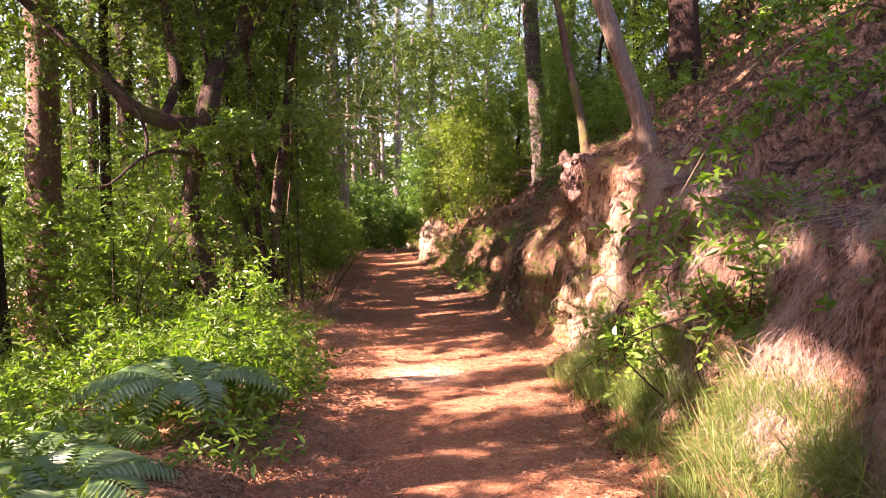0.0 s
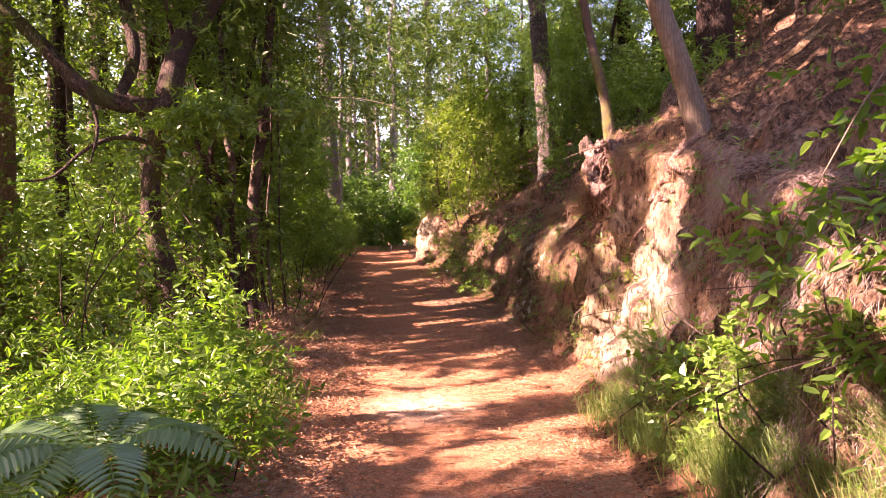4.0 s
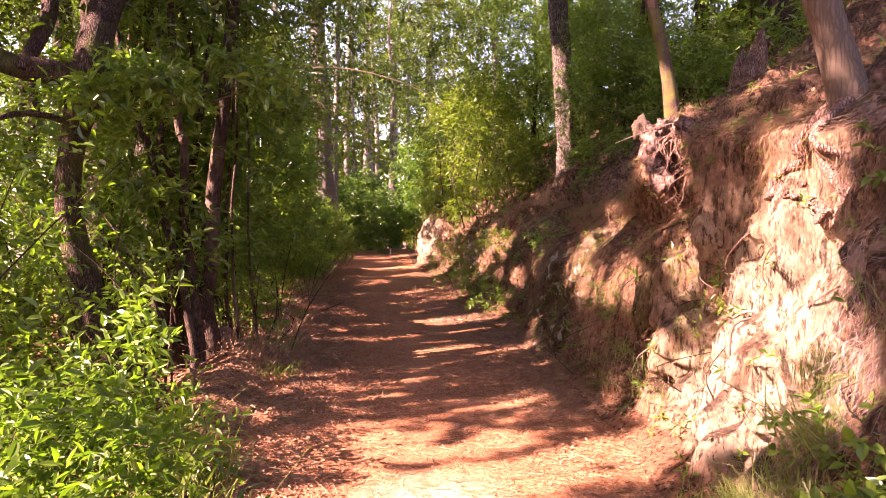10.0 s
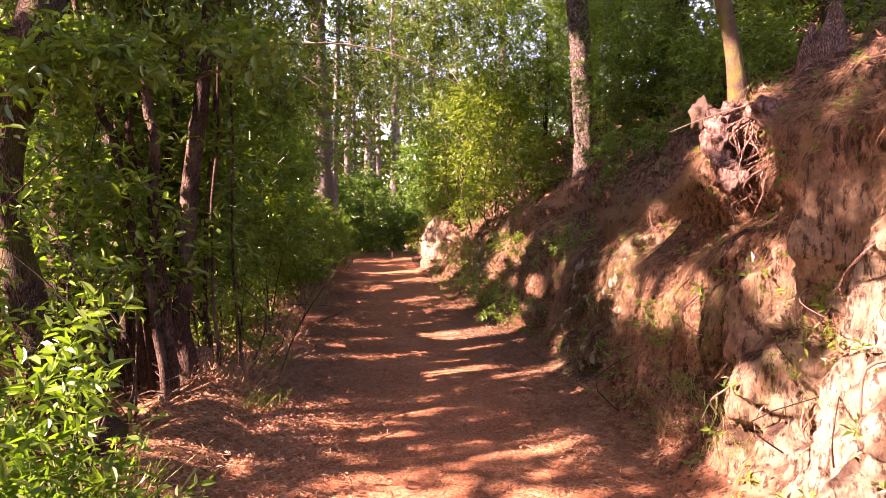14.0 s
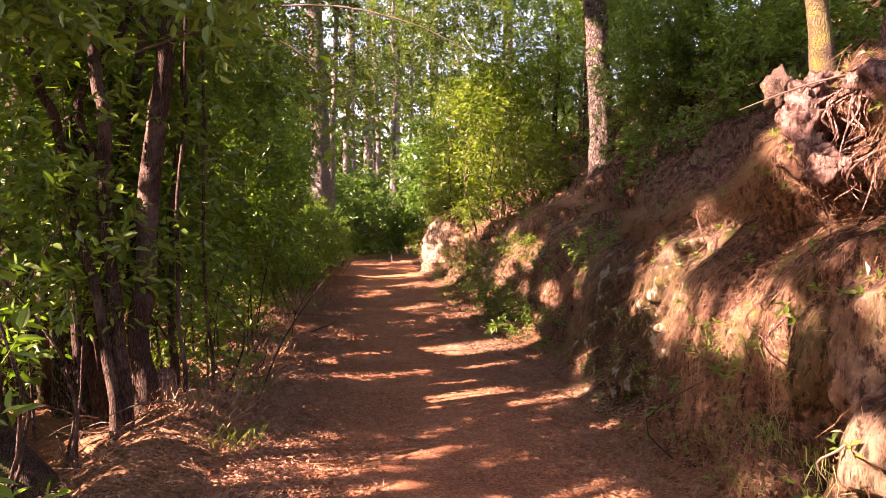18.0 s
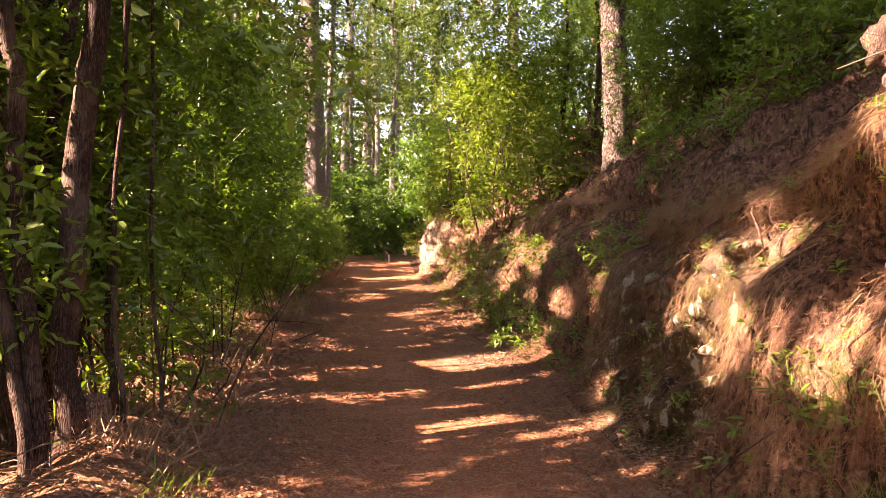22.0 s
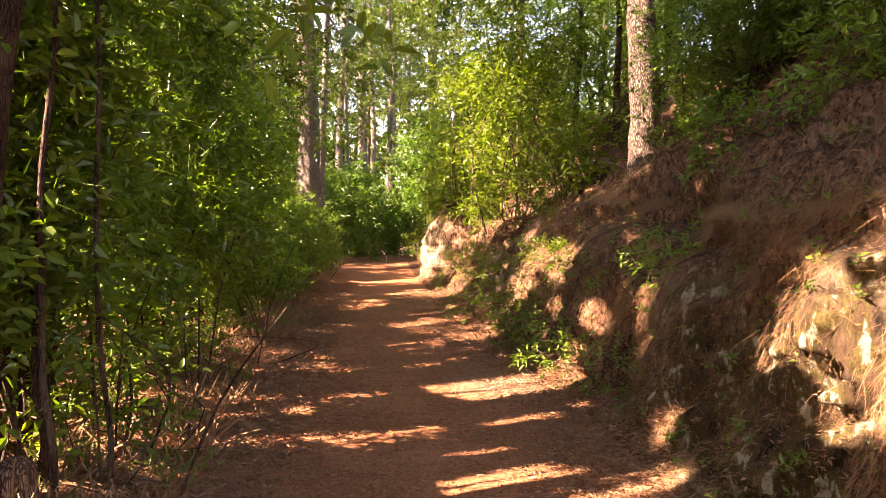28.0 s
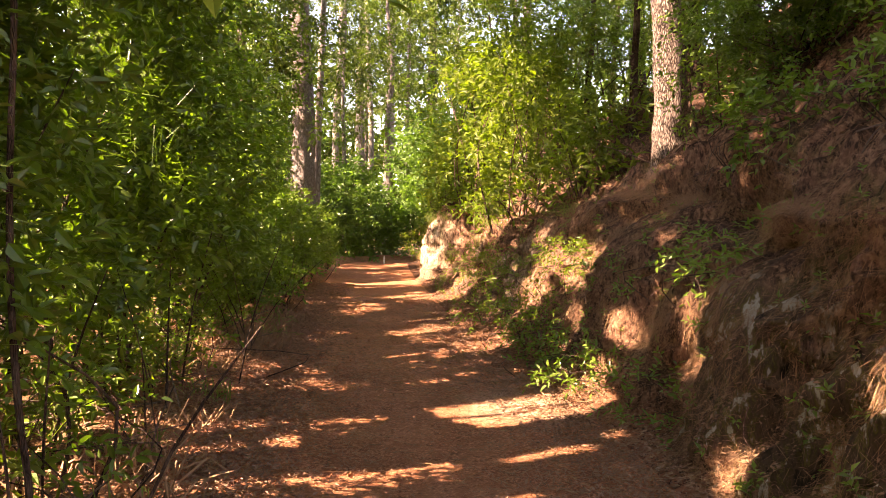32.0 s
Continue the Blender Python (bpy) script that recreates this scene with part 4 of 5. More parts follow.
# tall laurels that close the view above the thicket
for x, y, lo, hi, rd, n in [(-3.5, 12.6, 3.0, 6.4, 1.5, 620), (-4.0, 15.6, 3.2, 7.0, 1.7, 680), (-3.3, 18.6, 3.4, 7.4, 1.6, 660), (-4.0, 22.0, 3.4, 8.0, 1.8, 680), (-2.3, 11.2, 3.3, 5.2, 0.9, 300), (-6.2, 10.2, 3.0, 6.5, 1.6, 600),
                            (5.0, 16.0, 2.2, 5.5, 1.5, 560), (4.2, 19.5, 2.6, 6.5, 1.6, 600), (6.6, 12.6, 2.4, 5.5, 1.4, 400), (4.0, 21.5, 2.5, 7.0, 1.6, 620), (5.2, 23.5, 2.5, 8.0, 1.8, 620), (3.0, 28.5, 3.0, 8.0, 1.6, 520)]:
    b = (x, y, gz(x, y) if x < 0 else (3.2 + 0.6 * (x - 4.2) if y < 28 else 0.5))
    tree(b, straight(hi - 0.8, (0.02, 0.0), 0.12), np.linspace(0.07, 0.02, 6), BARK_STEM, "slim laurel tree with a leafy crown above the thicket", (),
         (*crown_cloud(b, lo, hi, rd, n, 8, 0.3, 0.105, 0.46, lumps=26), LAUREL), sides=8)

# crowns meeting over the far path
for x, y, lo, hi, rd, n in [(-3.2, 24.5, 4.5, 11, 2.6, 1500), (3.6, 25.5, 4.5, 11, 2.6, 1500), (0.3, 36.0, 6.0, 12, 2.6, 500), (-1.8, 40, 7, 15, 2.6, 600), (1.2, 41.0, 6.0, 13, 3.0, 900), (-1.0, 48, 7, 16, 3.4, 900), (4.5, 32, 4.5, 13, 3.0, 1500), (-6, 34, 5, 14, 3.2, 1400), (4.5, 50, 4, 17, 3, 900), (-6, 52, 4, 17, 3, 900)]:
    b = (x, y, gz(x, y) if x < 0 else (2.6 if y < 30 else 0.7))
    tree(b, straight(hi, (0.0, 0)), np.linspace(0.14, 0.05, 6), BARK_FAR, "leafy tree whose crown closes over the path", (),
         (*crown_cloud(b, lo, hi, rd, int(n * 0.75), 9, 0.5, 0.185, 0.42, lumps=34), CANOPY), sides=9)

# far woods
n = 6500
ang = rng.uniform(-1.5, 1.5, n)
rad = rng.uniform(56, 80, n)
c = np.stack([np.sin(ang) * rad, np.cos(ang) * rad, rng.uniform(0, 17, n) * (0.8 + 0.2 * np.sin(ang * 23) + 0.15 * np.sin(ang * 61))], -1)
v, f = sprays(c, ball_dirs(n), 5, 1.8, 1.1, 0.6, filt=False, twigs=False)
tagged(part("far_woods", mesh_np("far_woods", v, f, CANOPY, False)), "distant green woods beyond the trees", "woods", kind="stuff")

# ---- things on the bank ----
ROCK = soil("lichen_rock", (0.10, 0.06, 0.04), (0.20, 0.135, 0.09), (0.30, 0.225, 0.16), moss=(0.20, 0.20, 0.04), grain=22, relief=0.03)
ROOT = bark("bare_root", (0.12, 0.06, 0.045), (0.34, 0.20, 0.16), plate=12, depth=0.01)


def blob(r, squash=(1, 1, 1), rough=0.25, seed=0.0, sub=3):
    bm = bmesh.new()
    bmesh.ops.create_icosphere(bm, subdivisions=sub, radius=1.0)
    for v in bm.verts:
        d = v.co.normalized()
        k = 1 + rough * noise.fractal(d * 1.3 + Vector((seed, seed, 0)), 1.0, 2.0, 4) + 0.4 * rough * noise.noise(d * 4 + Vector((seed, 0, 0)))
        v.co = Vector((d.x * squash[0], d.y * squash[1], d.z * squash[2])) * r * k
    me = bpy.data.meshes.new("rock")
    bm.to_mesh(me)
    bm.free()
    for p in me.polygons:
        p.use_smooth = True
    return me


def on_bank(y, z):
    """The built bank's point nearest to a height."""
    yi = int(np.clip(np.searchsorted(YS, y), 1, len(YS) - 2))
    ui = int(np.argmin(abs(BANK_P[yi, :130, 2] - z)))
    return BANK_P[yi, ui].copy()


for i, (y, z, r) in enumerate([(19.5, 0.7, 0.22), (21.0, 0.9, 0.2), (18.3, 0.6, 0.18), (22.6, 1.0, 0.2)]):
    p = on_bank(y, z)
    me = blob(r * 0.85, (0.7, 0.8, 1.4), 0.9, i * 3.7, 4)
    me.materials.append(ROCK)
    ob = tagged(new("rock", me), "pale lichen-covered rock showing in the earth bank", "rock", "rocks in the bank")
    ob.matrix_basis = pose(p[0] + r * 0.42, p[1], p[2], rng.uniform(-15, 15), rng.uniform(-12, 12), rng.uniform(-40, 40))

# the root mass under the thin tree
rm = thing("root_mass", (2.42, 8.85, 2.3), "gnarled hanging root mass of pinkish earth and bare roots", "roots")
CLOD = soil("pinkish_root_earth", (0.10, 0.05, 0.04), (0.24, 0.135, 0.11), (0.33, 0.21, 0.17), grain=30, relief=0.08, strands=True)


def gnarl(pts, r0, seed, n=2600):
    """A knobbly, torn lump of earth and root wood along a line."""
    pts = np.array(pts, float)
    t = np.linspace(0, len(pts) - 1, 40)
    i = np.minimum(t.astype(int), len(pts) - 2)
    line = pts[i] + (pts[i + 1] - pts[i]) * (t - i)[:, None]
    rad = np.interp(np.linspace(0, 1, 40), np.linspace(0, 1, len(r0)), r0)
    a = np.linspace(0, 2 * np.pi, 28, endpoint=False)
    d = unit(np.gradient(line, axis=0))
    u = unit(np.cross(d, [0.3, 1.0, 0.2]))
    w = np.cross(d, u)
    dirs = np.cos(a)[None, :, None] * u[:, None] + np.sin(a)[None, :, None] * w[:, None]
    base = line[:, None] + dirs * rad[:, None, None]
    q = base.reshape(-1, 3)
    k = nz(q, 7.0, 4, seed) * 0.9 + (0.3 - abs(nz(q, 13.0, 3, seed + 4))) * 0.7 + nz(q, 32.0, 2, seed + 9) * 0.35
    v = line[:, None] + dirs * (rad[:, None] * np.clip(0.85 + k.reshape(40, 28), 0.25, 1.9))[..., None]
    idx = np.arange(40 * 28).reshape(40, 28)
    f = np.stack([idx[:-1], np.roll(idx, -1, 1)[:-1], np.roll(idx, -1, 1)[1:], idx[1:]], -1).reshape(-1, 4)
    return v.reshape(-1, 3), f


for i, (pts, rad) in enumerate([
    ([(0.2, 0.25, 0.12), (0.04, 0.2, 0.04), (-0.05, 0.14, -0.08), (-0.07, 0.06, -0.24), (-0.06, -0.02, -0.36)], [0.06, 0.09, 0.085, 0.075, 0.05]),
    ([(-0.05, 0.06, -0.26), (-0.08, -0.04, -0.38), (-0.08, -0.12, -0.44), (-0.05, -0.2, -0.42), (-0.04, -0.14, -0.54)], [0.05, 0.07, 0.075, 0.05, 0.01]),
    ([(0.2, 0.3, 0.06), (0.04, 0.36, 0.02), (-0.02, 0.36, -0.08), (0.02, 0.3, -0.28)], [0.05, 0.075, 0.06, 0.01]),
    ([(0.25, -0.05, 0.06), (0.06, -0.15, 0.04), (0.02, -0.3, 0.0), (0.04, -0.42, -0.12), (0.1, -0.45, -0.3)], [0.04, 0.055, 0.06, 0.055, 0.01]),
]):
    part("root_clod", mesh_np("root_clod", *gnarl(pts, rad, 3.0 + i * 1.9), CLOD), rm)
for i in range(20):
    a = rng.uniform(-0.38, 0.05)
    x0, z0 = rng.uniform(-0.04, 0.12), rng.uniform(-0.1, 0.0) if i < 12 else rng.uniform(-0.48, -0.36)
    L = rng.uniform(0.15, 0.42)
    sw = rng.normal(0, 0.045, (3, 2))
    pts = [(x0 + 0.15, a * 0.9, z0 + 0.08), (x0, a, z0), (x0 - 0.03 + sw[0, 0], a + sw[0, 1], z0 - L * 0.4), (x0 + sw[1, 0], a + sw[1, 1], z0 - L * 0.75), (x0 + sw[2, 0], a + sw[2, 1] * 2, z0 - L)]
    r = rng.choice([0.009, 0.007, 0.005, 0.004])
    part("root", mesh_np("root", *tube(pts, [r, r, r * 0.8, r * 0.6, r * 0.25], 6, 0.15, i), ROOT), rm)
me = blob(0.10, (0.8, 0.9, 1.2), 0.5, 8.8, 3)
me.materials.append(BARK_THIN)
part("root_knob", me, rm).location = (-0.05, 0.38, 0.07)

# roots of the leaning tree
lr = thing("tree_roots", (2.6, 6.8, 2.1), "exposed roots of the leaning tree over pale earth", "roots")
for i, (y, z, r) in enumerate([(-0.35, -0.75, 0.026), (0.3, -0.45, 0.022), (-0.7, -0.5, 0.014), (0.4, -0.5, 0.010)]):
    o = np.array([2.6, 6.8, 2.1])
    q = [on_bank(6.8 + y * k + rng.normal(0, 0.02), 2.1 + z * k) - o - [0.012, 0, 0] for k in (0.25, 0.45, 0.65, 0.85, 1.0)]
    part("root", mesh_np("root", *tube([(-0.03, y * 0.1, 0.1)] + q, [r * 2.2, r * 1.5, r * 1.2, r, r * 0.8, r * 0.4], 8, 0.2, i), ROOT), lr)
for q, r, sd in [((-0.10, 0.18, -0.38), 0.085, 1.3), ((-0.14, -0.02, -0.5), 0.10, 5.1), ((-0.06, -0.35, -0.42), 0.09, 9.7), ((-0.02, -0.7, -0.45), 0.10, 12.2)]:
    p = on_bank(6.8 + q[1], 2.1 + q[2])
    me = blob(r, (0.8, 1.2, 0.8), 0.8, sd, 4)
    me.materials.append(ROOT)
    part("root_knuckle", me, lr).location = p - np.array([2.6, 6.8, 2.1]) + np.array([0.02, 0, 0])

# the torn stump
z = float(on_bank(9.9, 3.0)[2])
gx = 3.75
g = (gx - float(xr(9.9)) - float(np.interp(9.9, BY, BW))) / 30
z = float(bank_point(np.array([9.9]), np.array([1 + g**0.5]))[0, 2])
st = thing("tree_stump", (gx, 9.9, z), "torn reddish tree stump on the slope", "stump")
for i in range(9):
    a = i * 0.7
    h = rng.uniform(0.3, 0.75)
    part("splinter" if i else "core", mesh_np("splinter", *tube([(0.14 * math.cos(a), 0.14 * math.sin(a), -0.25), (0.13 * math.cos(a), 0.13 * math.sin(a), h * 0.5), (0.12 * math.cos(a) + 0.03, 0.12 * math.sin(a), h)], [0.11, 0.075, 0.02], 7, 0.2, i), BARK_RED), st)

# the sawn stump by the slender stems
sz = gz(-1.72, 10.78)
st = thing("tree_stump", (-1.72, 10.78, sz), "low sawn reddish stump at the path edge", "stump")
part("stump_body", mesh_np("stump_body", *tube([(0, 0, -0.15), (0, 0, 0.08), (0, 0, 0.2), (0, 0, 0.25)], [0.12, 0.095, 0.09, 0.06], 14, 0.1), BARK_RED), st)

# white marker post at the bend
mp_ob = thing("marker_post", (0.1, 31.0, float(zp(31.0))), "small white marker post at the bend", "post")
WHITE, nt, wb = material("white_paint", 0.6)
nt.links.new(ramp(nt, noise_tex(nt, 30, 3), [(0.3, (0.42, 0.40, 0.35)), (0.7, (0.62, 0.6, 0.55))]), wb.inputs["Base Color"])
part("post", mesh_np("post", *tube([(0, 0, -0.1), (0, 0, 0.12), (0, 0, 0.2)], [0.028, 0.028, 0.024], 8, 0.02), WHITE), mp_ob)


# thin roots hanging out of the face
hr = thing("hanging_roots", (2.4, 11.0, 1.4), "thin bare roots hanging out of the bank face", "roots")
for i in range(70):
    y, z = rng.uniform(6.2, 16), rng.uniform(0.5, 1.9)
    p = on_bank(y, z) - np.array([2.4, 11.0, 1.4])
    L = rng.uniform(0.12, 0.36)
    w = rng.normal(0, 0.06, 4)
    r = rng.choice([0.004, 0.006, 0.008])
    part("root", mesh_np("root", *tube([p + [0.08, 0, 0.05], p + [-0.04, w[0], 0], p + [-0.06 - abs(w[1]), w[1], -L * 0.5], p + [-0.02 + w[2] * 0.5, w[1] + w[3], -L]], [r, r, r * 0.8, r * 0.4], 5, 0.1, i), ROOT if i % 3 else TWIG), hr)

# ---- dry needles, litter, grass ----
def straw_on_bank(n, y0, y1, u0, u1, lmin, lmax, lift=0.03, down=1.0, width=0.0032):
    nc = max(40, n // 45)
    cy, cu = rng.uniform(y0, y1, nc), rng.uniform(u0, u1, nc)
    i = rng.integers(0, nc, n)
    y = np.clip(cy[i] + rng.normal(0, 0.09, n), y0 - 0.3, y1 + 0.3)
    u = np.clip(cu[i] + rng.normal(0, 0.03, n), 0.02, 1.95)
    p, nm = bank_at(y, u)
    thin = (abs(p[:, 1] - 7.1) > 0.8) | (p[:, 2] > 1.75) | (rng.random(n) < 0.3)
    thin &= (abs(p[:, 1] - 10.5) > 0.5) | (p[:, 2] > 1.5) | (rng.random(n) < 0.4)
    thin &= (abs(p[:, 1] - 8.85) > 0.38) | (abs(p[:, 2] - 2.0) > 0.42) | (rng.random(n) < 0.12)
    p, nm, i = p[thin] + rng.normal(0, 0.02, (thin.sum(), 3)), nm[thin], i[thin]
    n = len(p)
    cd = rng.normal(0, 0.5, (nc, 3))[i]
    d = np.array([-0.25, 0, -1.0]) * down + cd * 0.45 + rng.normal(0, 0.62, (n, 3))
    d = unit(d - nm * (d * nm).sum(1, keepdims=True) * 0.9)
    L = rng.uniform(lmin, lmax, n) * 0.68
    width = width * 0.55
    base = p + nm * rng.uniform(0.0, lift, n)[:, None]
    return needles(base, base + d * L[:, None] + nm * rng.uniform(-0.01, 0.05, n)[:, None], width * rng.uniform(0.6, 1.4, n))


v, f = merge(straw_on_bank(34000, 5.5, 17, 0.25, 1.05, 0.06, 0.17, 0.05), straw_on_bank(22000, 8.6, 17.5, 0.3, 1.06, 0.14, 0.36, 0.1, 1.3, 0.0036), straw_on_bank(6000, 8.8, 15, 0.0, 0.4, 0.14, 0.3, 0.05, 0.4, 0.0036), straw_on_bank(10000, 2.5, 22, 1.0, 1.45, 0.05, 0.14, 0.02, 0.25),
             straw_on_bank(9000, 17, 25, 0.2, 1.1, 0.1, 0.3, 0.05), straw_on_bank(6000, 2.0, 5.8, 0.2, 1.1, 0.08, 0.2, 0.06), straw_on_bank(16000, 7.5, 20, 0.0, 0.32, 0.06, 0.16, 0.03, 0.3),
             straw_on_bank(9000, 7.6, 16.5, 0.9, 1.04, 0.1, 0.28, 0.08, 1.9, 0.0034), straw_on_bank(9000, 6.9, 9.0, 0.6, 1.04, 0.08, 0.2, 0.06, 1.4, 0.004), straw_on_bank(13000, 5.0, 20, 1.0, 1.36, 0.08, 0.2, 0.05, 0.5, 0.004), straw_on_bank(9000, 6.5, 16.5, 0.4, 0.75, 0.08, 0.2, 0.07, 1.4), straw_on_bank(9000, 7.4, 17, 0.3, 1.04, 0.08, 0.2, 0.06, 1.5, 0.0034), straw_on_bank(4000, 2.0, 6.6, 0.3, 1.1, 0.08, 0.2, 0.06, 1.6, 0.004), straw_on_bank(9000, 8, 18, 1.0, 1.3, 0.08, 0.18, 0.03, 0.6, 0.0034))
tagged(part("dry_needles", mesh_np("dry_needles", v, f, STRAW, False)), "reddish-brown dry pine needles hanging over the bank", "needles", kind="stuff")
STALK = leafy("grey_dry_stalks", [(0.05, 0.026, 0.024), (0.12, 0.065, 0.056), (0.22, 0.135, 0.115), (0.40, 0.29, 0.25)], thin=0.0, rough=0.8)
v, f = merge(straw_on_bank(38000, 1.6, 6.5, 0.25, 1.1, 0.08, 0.26, 0.09, 1.7, 0.0034), straw_on_bank(500, 1.8, 6.3, 0.4, 1.1, 0.25, 0.6, 0.08, 1.2, 0.004))
tagged(part("dry_stalks", mesh_np("dry_stalks", v, f, STALK, False)), "greyish dry stalks and rootlets matted on the bank face", "stalks", kind="stuff")


def flat_leaves(p, size, w=0.5):
    n = len(p)
    al = unit(np.stack([rng.normal(size=n), rng.normal(size=n), rng.normal(0, 0.25, n)], -1))
    nm = unit(np.array([0, 0, 1.0]) + rng.normal(0, 0.35, (n, 3)))
    L = size * rng.uniform(0.5, 1.4, n)
    return leaves(p + [0, 0, 0.008], al, nm, L, L * w * rng.uniform(0.5, 1.3, n), 0.2, rng.uniform(-0.3, 0.3))


def near_path_z(x, y):
    s_ = np.clip((x - (xl(y) - 0.25)) / (xr(y) + 0.3 - xl(y)), 0, 1)
    return np.where(x < xl(y) - 0.25, left_z(x, y), zp(y) - 0.035 * np.sin(np.pi * s_) ** 2)


n = 34000
y = rng.uniform(1.5, 24, n)
x = xl(y) - np.abs(rng.normal(0.2, 0.8, n)) + rng.uniform(0, 0.6, n)
left = flat_leaves(np.stack([x, y, near_path_z(x, y) + 0.02], -1), 0.036, 0.4)
n = 12000
y = rng.uniform(2.5, 22, n)
x = xr(y) - np.abs(rng.normal(0, 0.45, n)) + 0.06
right = flat_leaves(np.stack([x, y, near_path_z(x, y) + 0.016], -1), 0.03, 0.35)
y, u = rng.uniform(5.5, 24, 26000), np.abs(rng.normal(0, 0.2, 26000)) + 0.01
p = bank_at(y, u)[0]
foot = flat_leaves(p[(y > 8.4) | (rng.random(len(y)) < 0.12)], 0.04, 0.35)
y, u = rng.uniform(4, 24, 18000), rng.uniform(0.9, 1.42, 18000)
slope = flat_leaves(bank_at(y, u)[0], 0.045, 0.35)
y, u = rng.uniform(5.5, 17, 9000), rng.uniform(0.2, 0.95, 9000)
p = bank_at(y, u)[0]
face_bits = flat_leaves(p[y > 8.6], 0.03, 0.35)
n = 34000
y = rng.uniform(2, 22, n)
x = xl(y) + rng.random(n) ** 1.0 * (xr(y) - xl(y))
mid = flat_leaves(np.stack([x, y, near_path_z(x, y) + 0.01], -1), 0.017, 0.38)
n = 22000
y = rng.uniform(8.5, 19, n)
side = rng.random(n) < 0.55
x = np.where(side, xl(y) + np.abs(rng.normal(0, 0.42, n)) - 0.1, xr(y) - np.abs(rng.normal(0, 0.38, n)))
x = np.where(side | (y > 14.5), x, xr(y) - np.abs(rng.normal(0.1, 0.3, n)))
strewn = flat_leaves(np.stack([x, y, near_path_z(x, y) + 0.014], -1), 0.034, 0.4)
v, f = merge(left, right, foot, slope, face_bits, mid, strewn)
tagged(part("leaf_litter", mesh_np("leaf_litter", v, f, LITTER, False)), "dead brown leaves scattered along the path edges", "litter", kind="stuff")

n = 26000
y = rng.uniform(2.0, 22, n)
x = np.where(rng.random(n) < 0.35, xl(y) + rng.random(n) * (xr(y) - xl(y)), 0.0)
x = np.where(x != 0, x, np.where(rng.random(n) < 0.5, xl(y) - rng.normal(0.1, 0.5, n), xr(y) - np.abs(rng.normal(0, 0.5, n))))
b = np.stack([x, y, near_path_z(x, y) + 0.012], -1)
d = unit(np.stack([rng.normal(size=n), rng.normal(size=n), rng.normal(0, 0.08, n)], -1))
v, f = needles(b, b + d * rng.uniform(0.05, 0.2, n)[:, None], rng.uniform(0.003, 0.007, n))
tagged(part("fallen_needles", mesh_np("fallen_needles", v, f, STRAW, False)), "fallen dry pine needles and twigs on the path", "needles", kind="stuff")

# small stones of the path
n = 2600
y = rng.uniform(2.5, 20, n)
x = xl(y) + rng.random(n) * (xr(y) - xl(y))
p = np.stack([x, y, near_path_z(x, y) + 0.003], -1)
r = rng.uniform(0.004, 0.013, n) * (1 + 1.5 * (rng.random(n) < 0.02))
o = np.array([(1, 0, 0), (0, 1, 0), (-1, 0, 0), (0, -1, 0), (0, 0, 0.8), (0, 0, -0.8)])
V = (p[:, None] + (o[None] + rng.normal(0, 0.2, (n, 6, 3))) * r[:, None, None]).reshape(-1, 3)
q = np.arange(n)[:, None, None] * 6
F = (q + np.array([(0, 1, 4), (1, 2, 4), (2, 3, 4), (3, 0, 4), (1, 0, 5), (2, 1, 5), (3, 2, 5), (0, 3, 5)])[None]).reshape(-1, 3)
tagged(part("gravel", mesh_np("gravel", V, F, DIRT, False)), "small loose stones on the packed path", "gravel", kind="stuff")


def tuft(y, u, n, h, mat, label):
    p, nm = bank_at(np.array([y]), np.array([u]))
    at = p[0]
    t = thing("grass_tuft", at, label, "grass", "grass on the bank")
    b = rng.normal(0, 0.13, (n, 3)) * [0.6, 1.0, 0.3]
    d = unit(nm[0] * 0.5 + np.array([0, 0, 0.9]) + rng.normal(0, 0.35, (n, 3)))
    L = h * rng.uniform(0.5, 1.2, n)
    mid = b + d * L[:, None] * 0.6
    tip = mid + (d * 0.35 + np.array([-0.30, 0, -0.32]) + rng.normal(0, 0.14, (n, 3))) * L[:, None] * 0.7
    w = unit(np.cross(d, rng.normal(size=d.shape))) * rng.uniform(0.0012, 0.0026, n)[:, None]
    V = np.stack([b - w, b + w, mid + w * 0.8, mid - w * 0.8, tip], 1).reshape(-1, 3)
    q = np.arange(n)[:, None] * 5
    tagged(part("grass_blade", mesh_np("grass_blade", V, [q + [0, 1, 2, 3], q + [3, 2, 4]], mat, False), t), kind="stuff")


for i in range(64):
    y = rng.uniform(2.4, 6.2)
    tuft(y, rng.uniform(0.02, 0.42), 260, rng.uniform(0.16, 0.36), GRASS, "tuft of green and straw-coloured grass on the bank")
for k in range(9):
    tuft(2.9 + 0.13 * k, 0.12 + 0.07 * (k * 2 % 5), 220, 0.16 + 0.03 * (k % 4), STRAW if k % 3 == 0 else GRASS, "tuft of sunlit straw-coloured grass on the bank")
for i in range(26):
    tuft(rng.uniform(2.6, 5.8), rng.uniform(0.32, 0.95), 60, rng.uniform(0.1, 0.2), GRASS if i % 2 else STRAW, "thin dry grass on the bank face")
for i in range(10):
    tuft(rng.uniform(7.6, 9.4), rng.uniform(0.15, 0.4), 70, 0.16, GRASS, "thin dry grass at the foot of the bank")
for i in range(22):
    tuft(rng.uniform(16.5, 26), rng.uniform(0.1, 0.9), 110, 0.3, GRASS, "tuft of yellowing grass on the far bank")


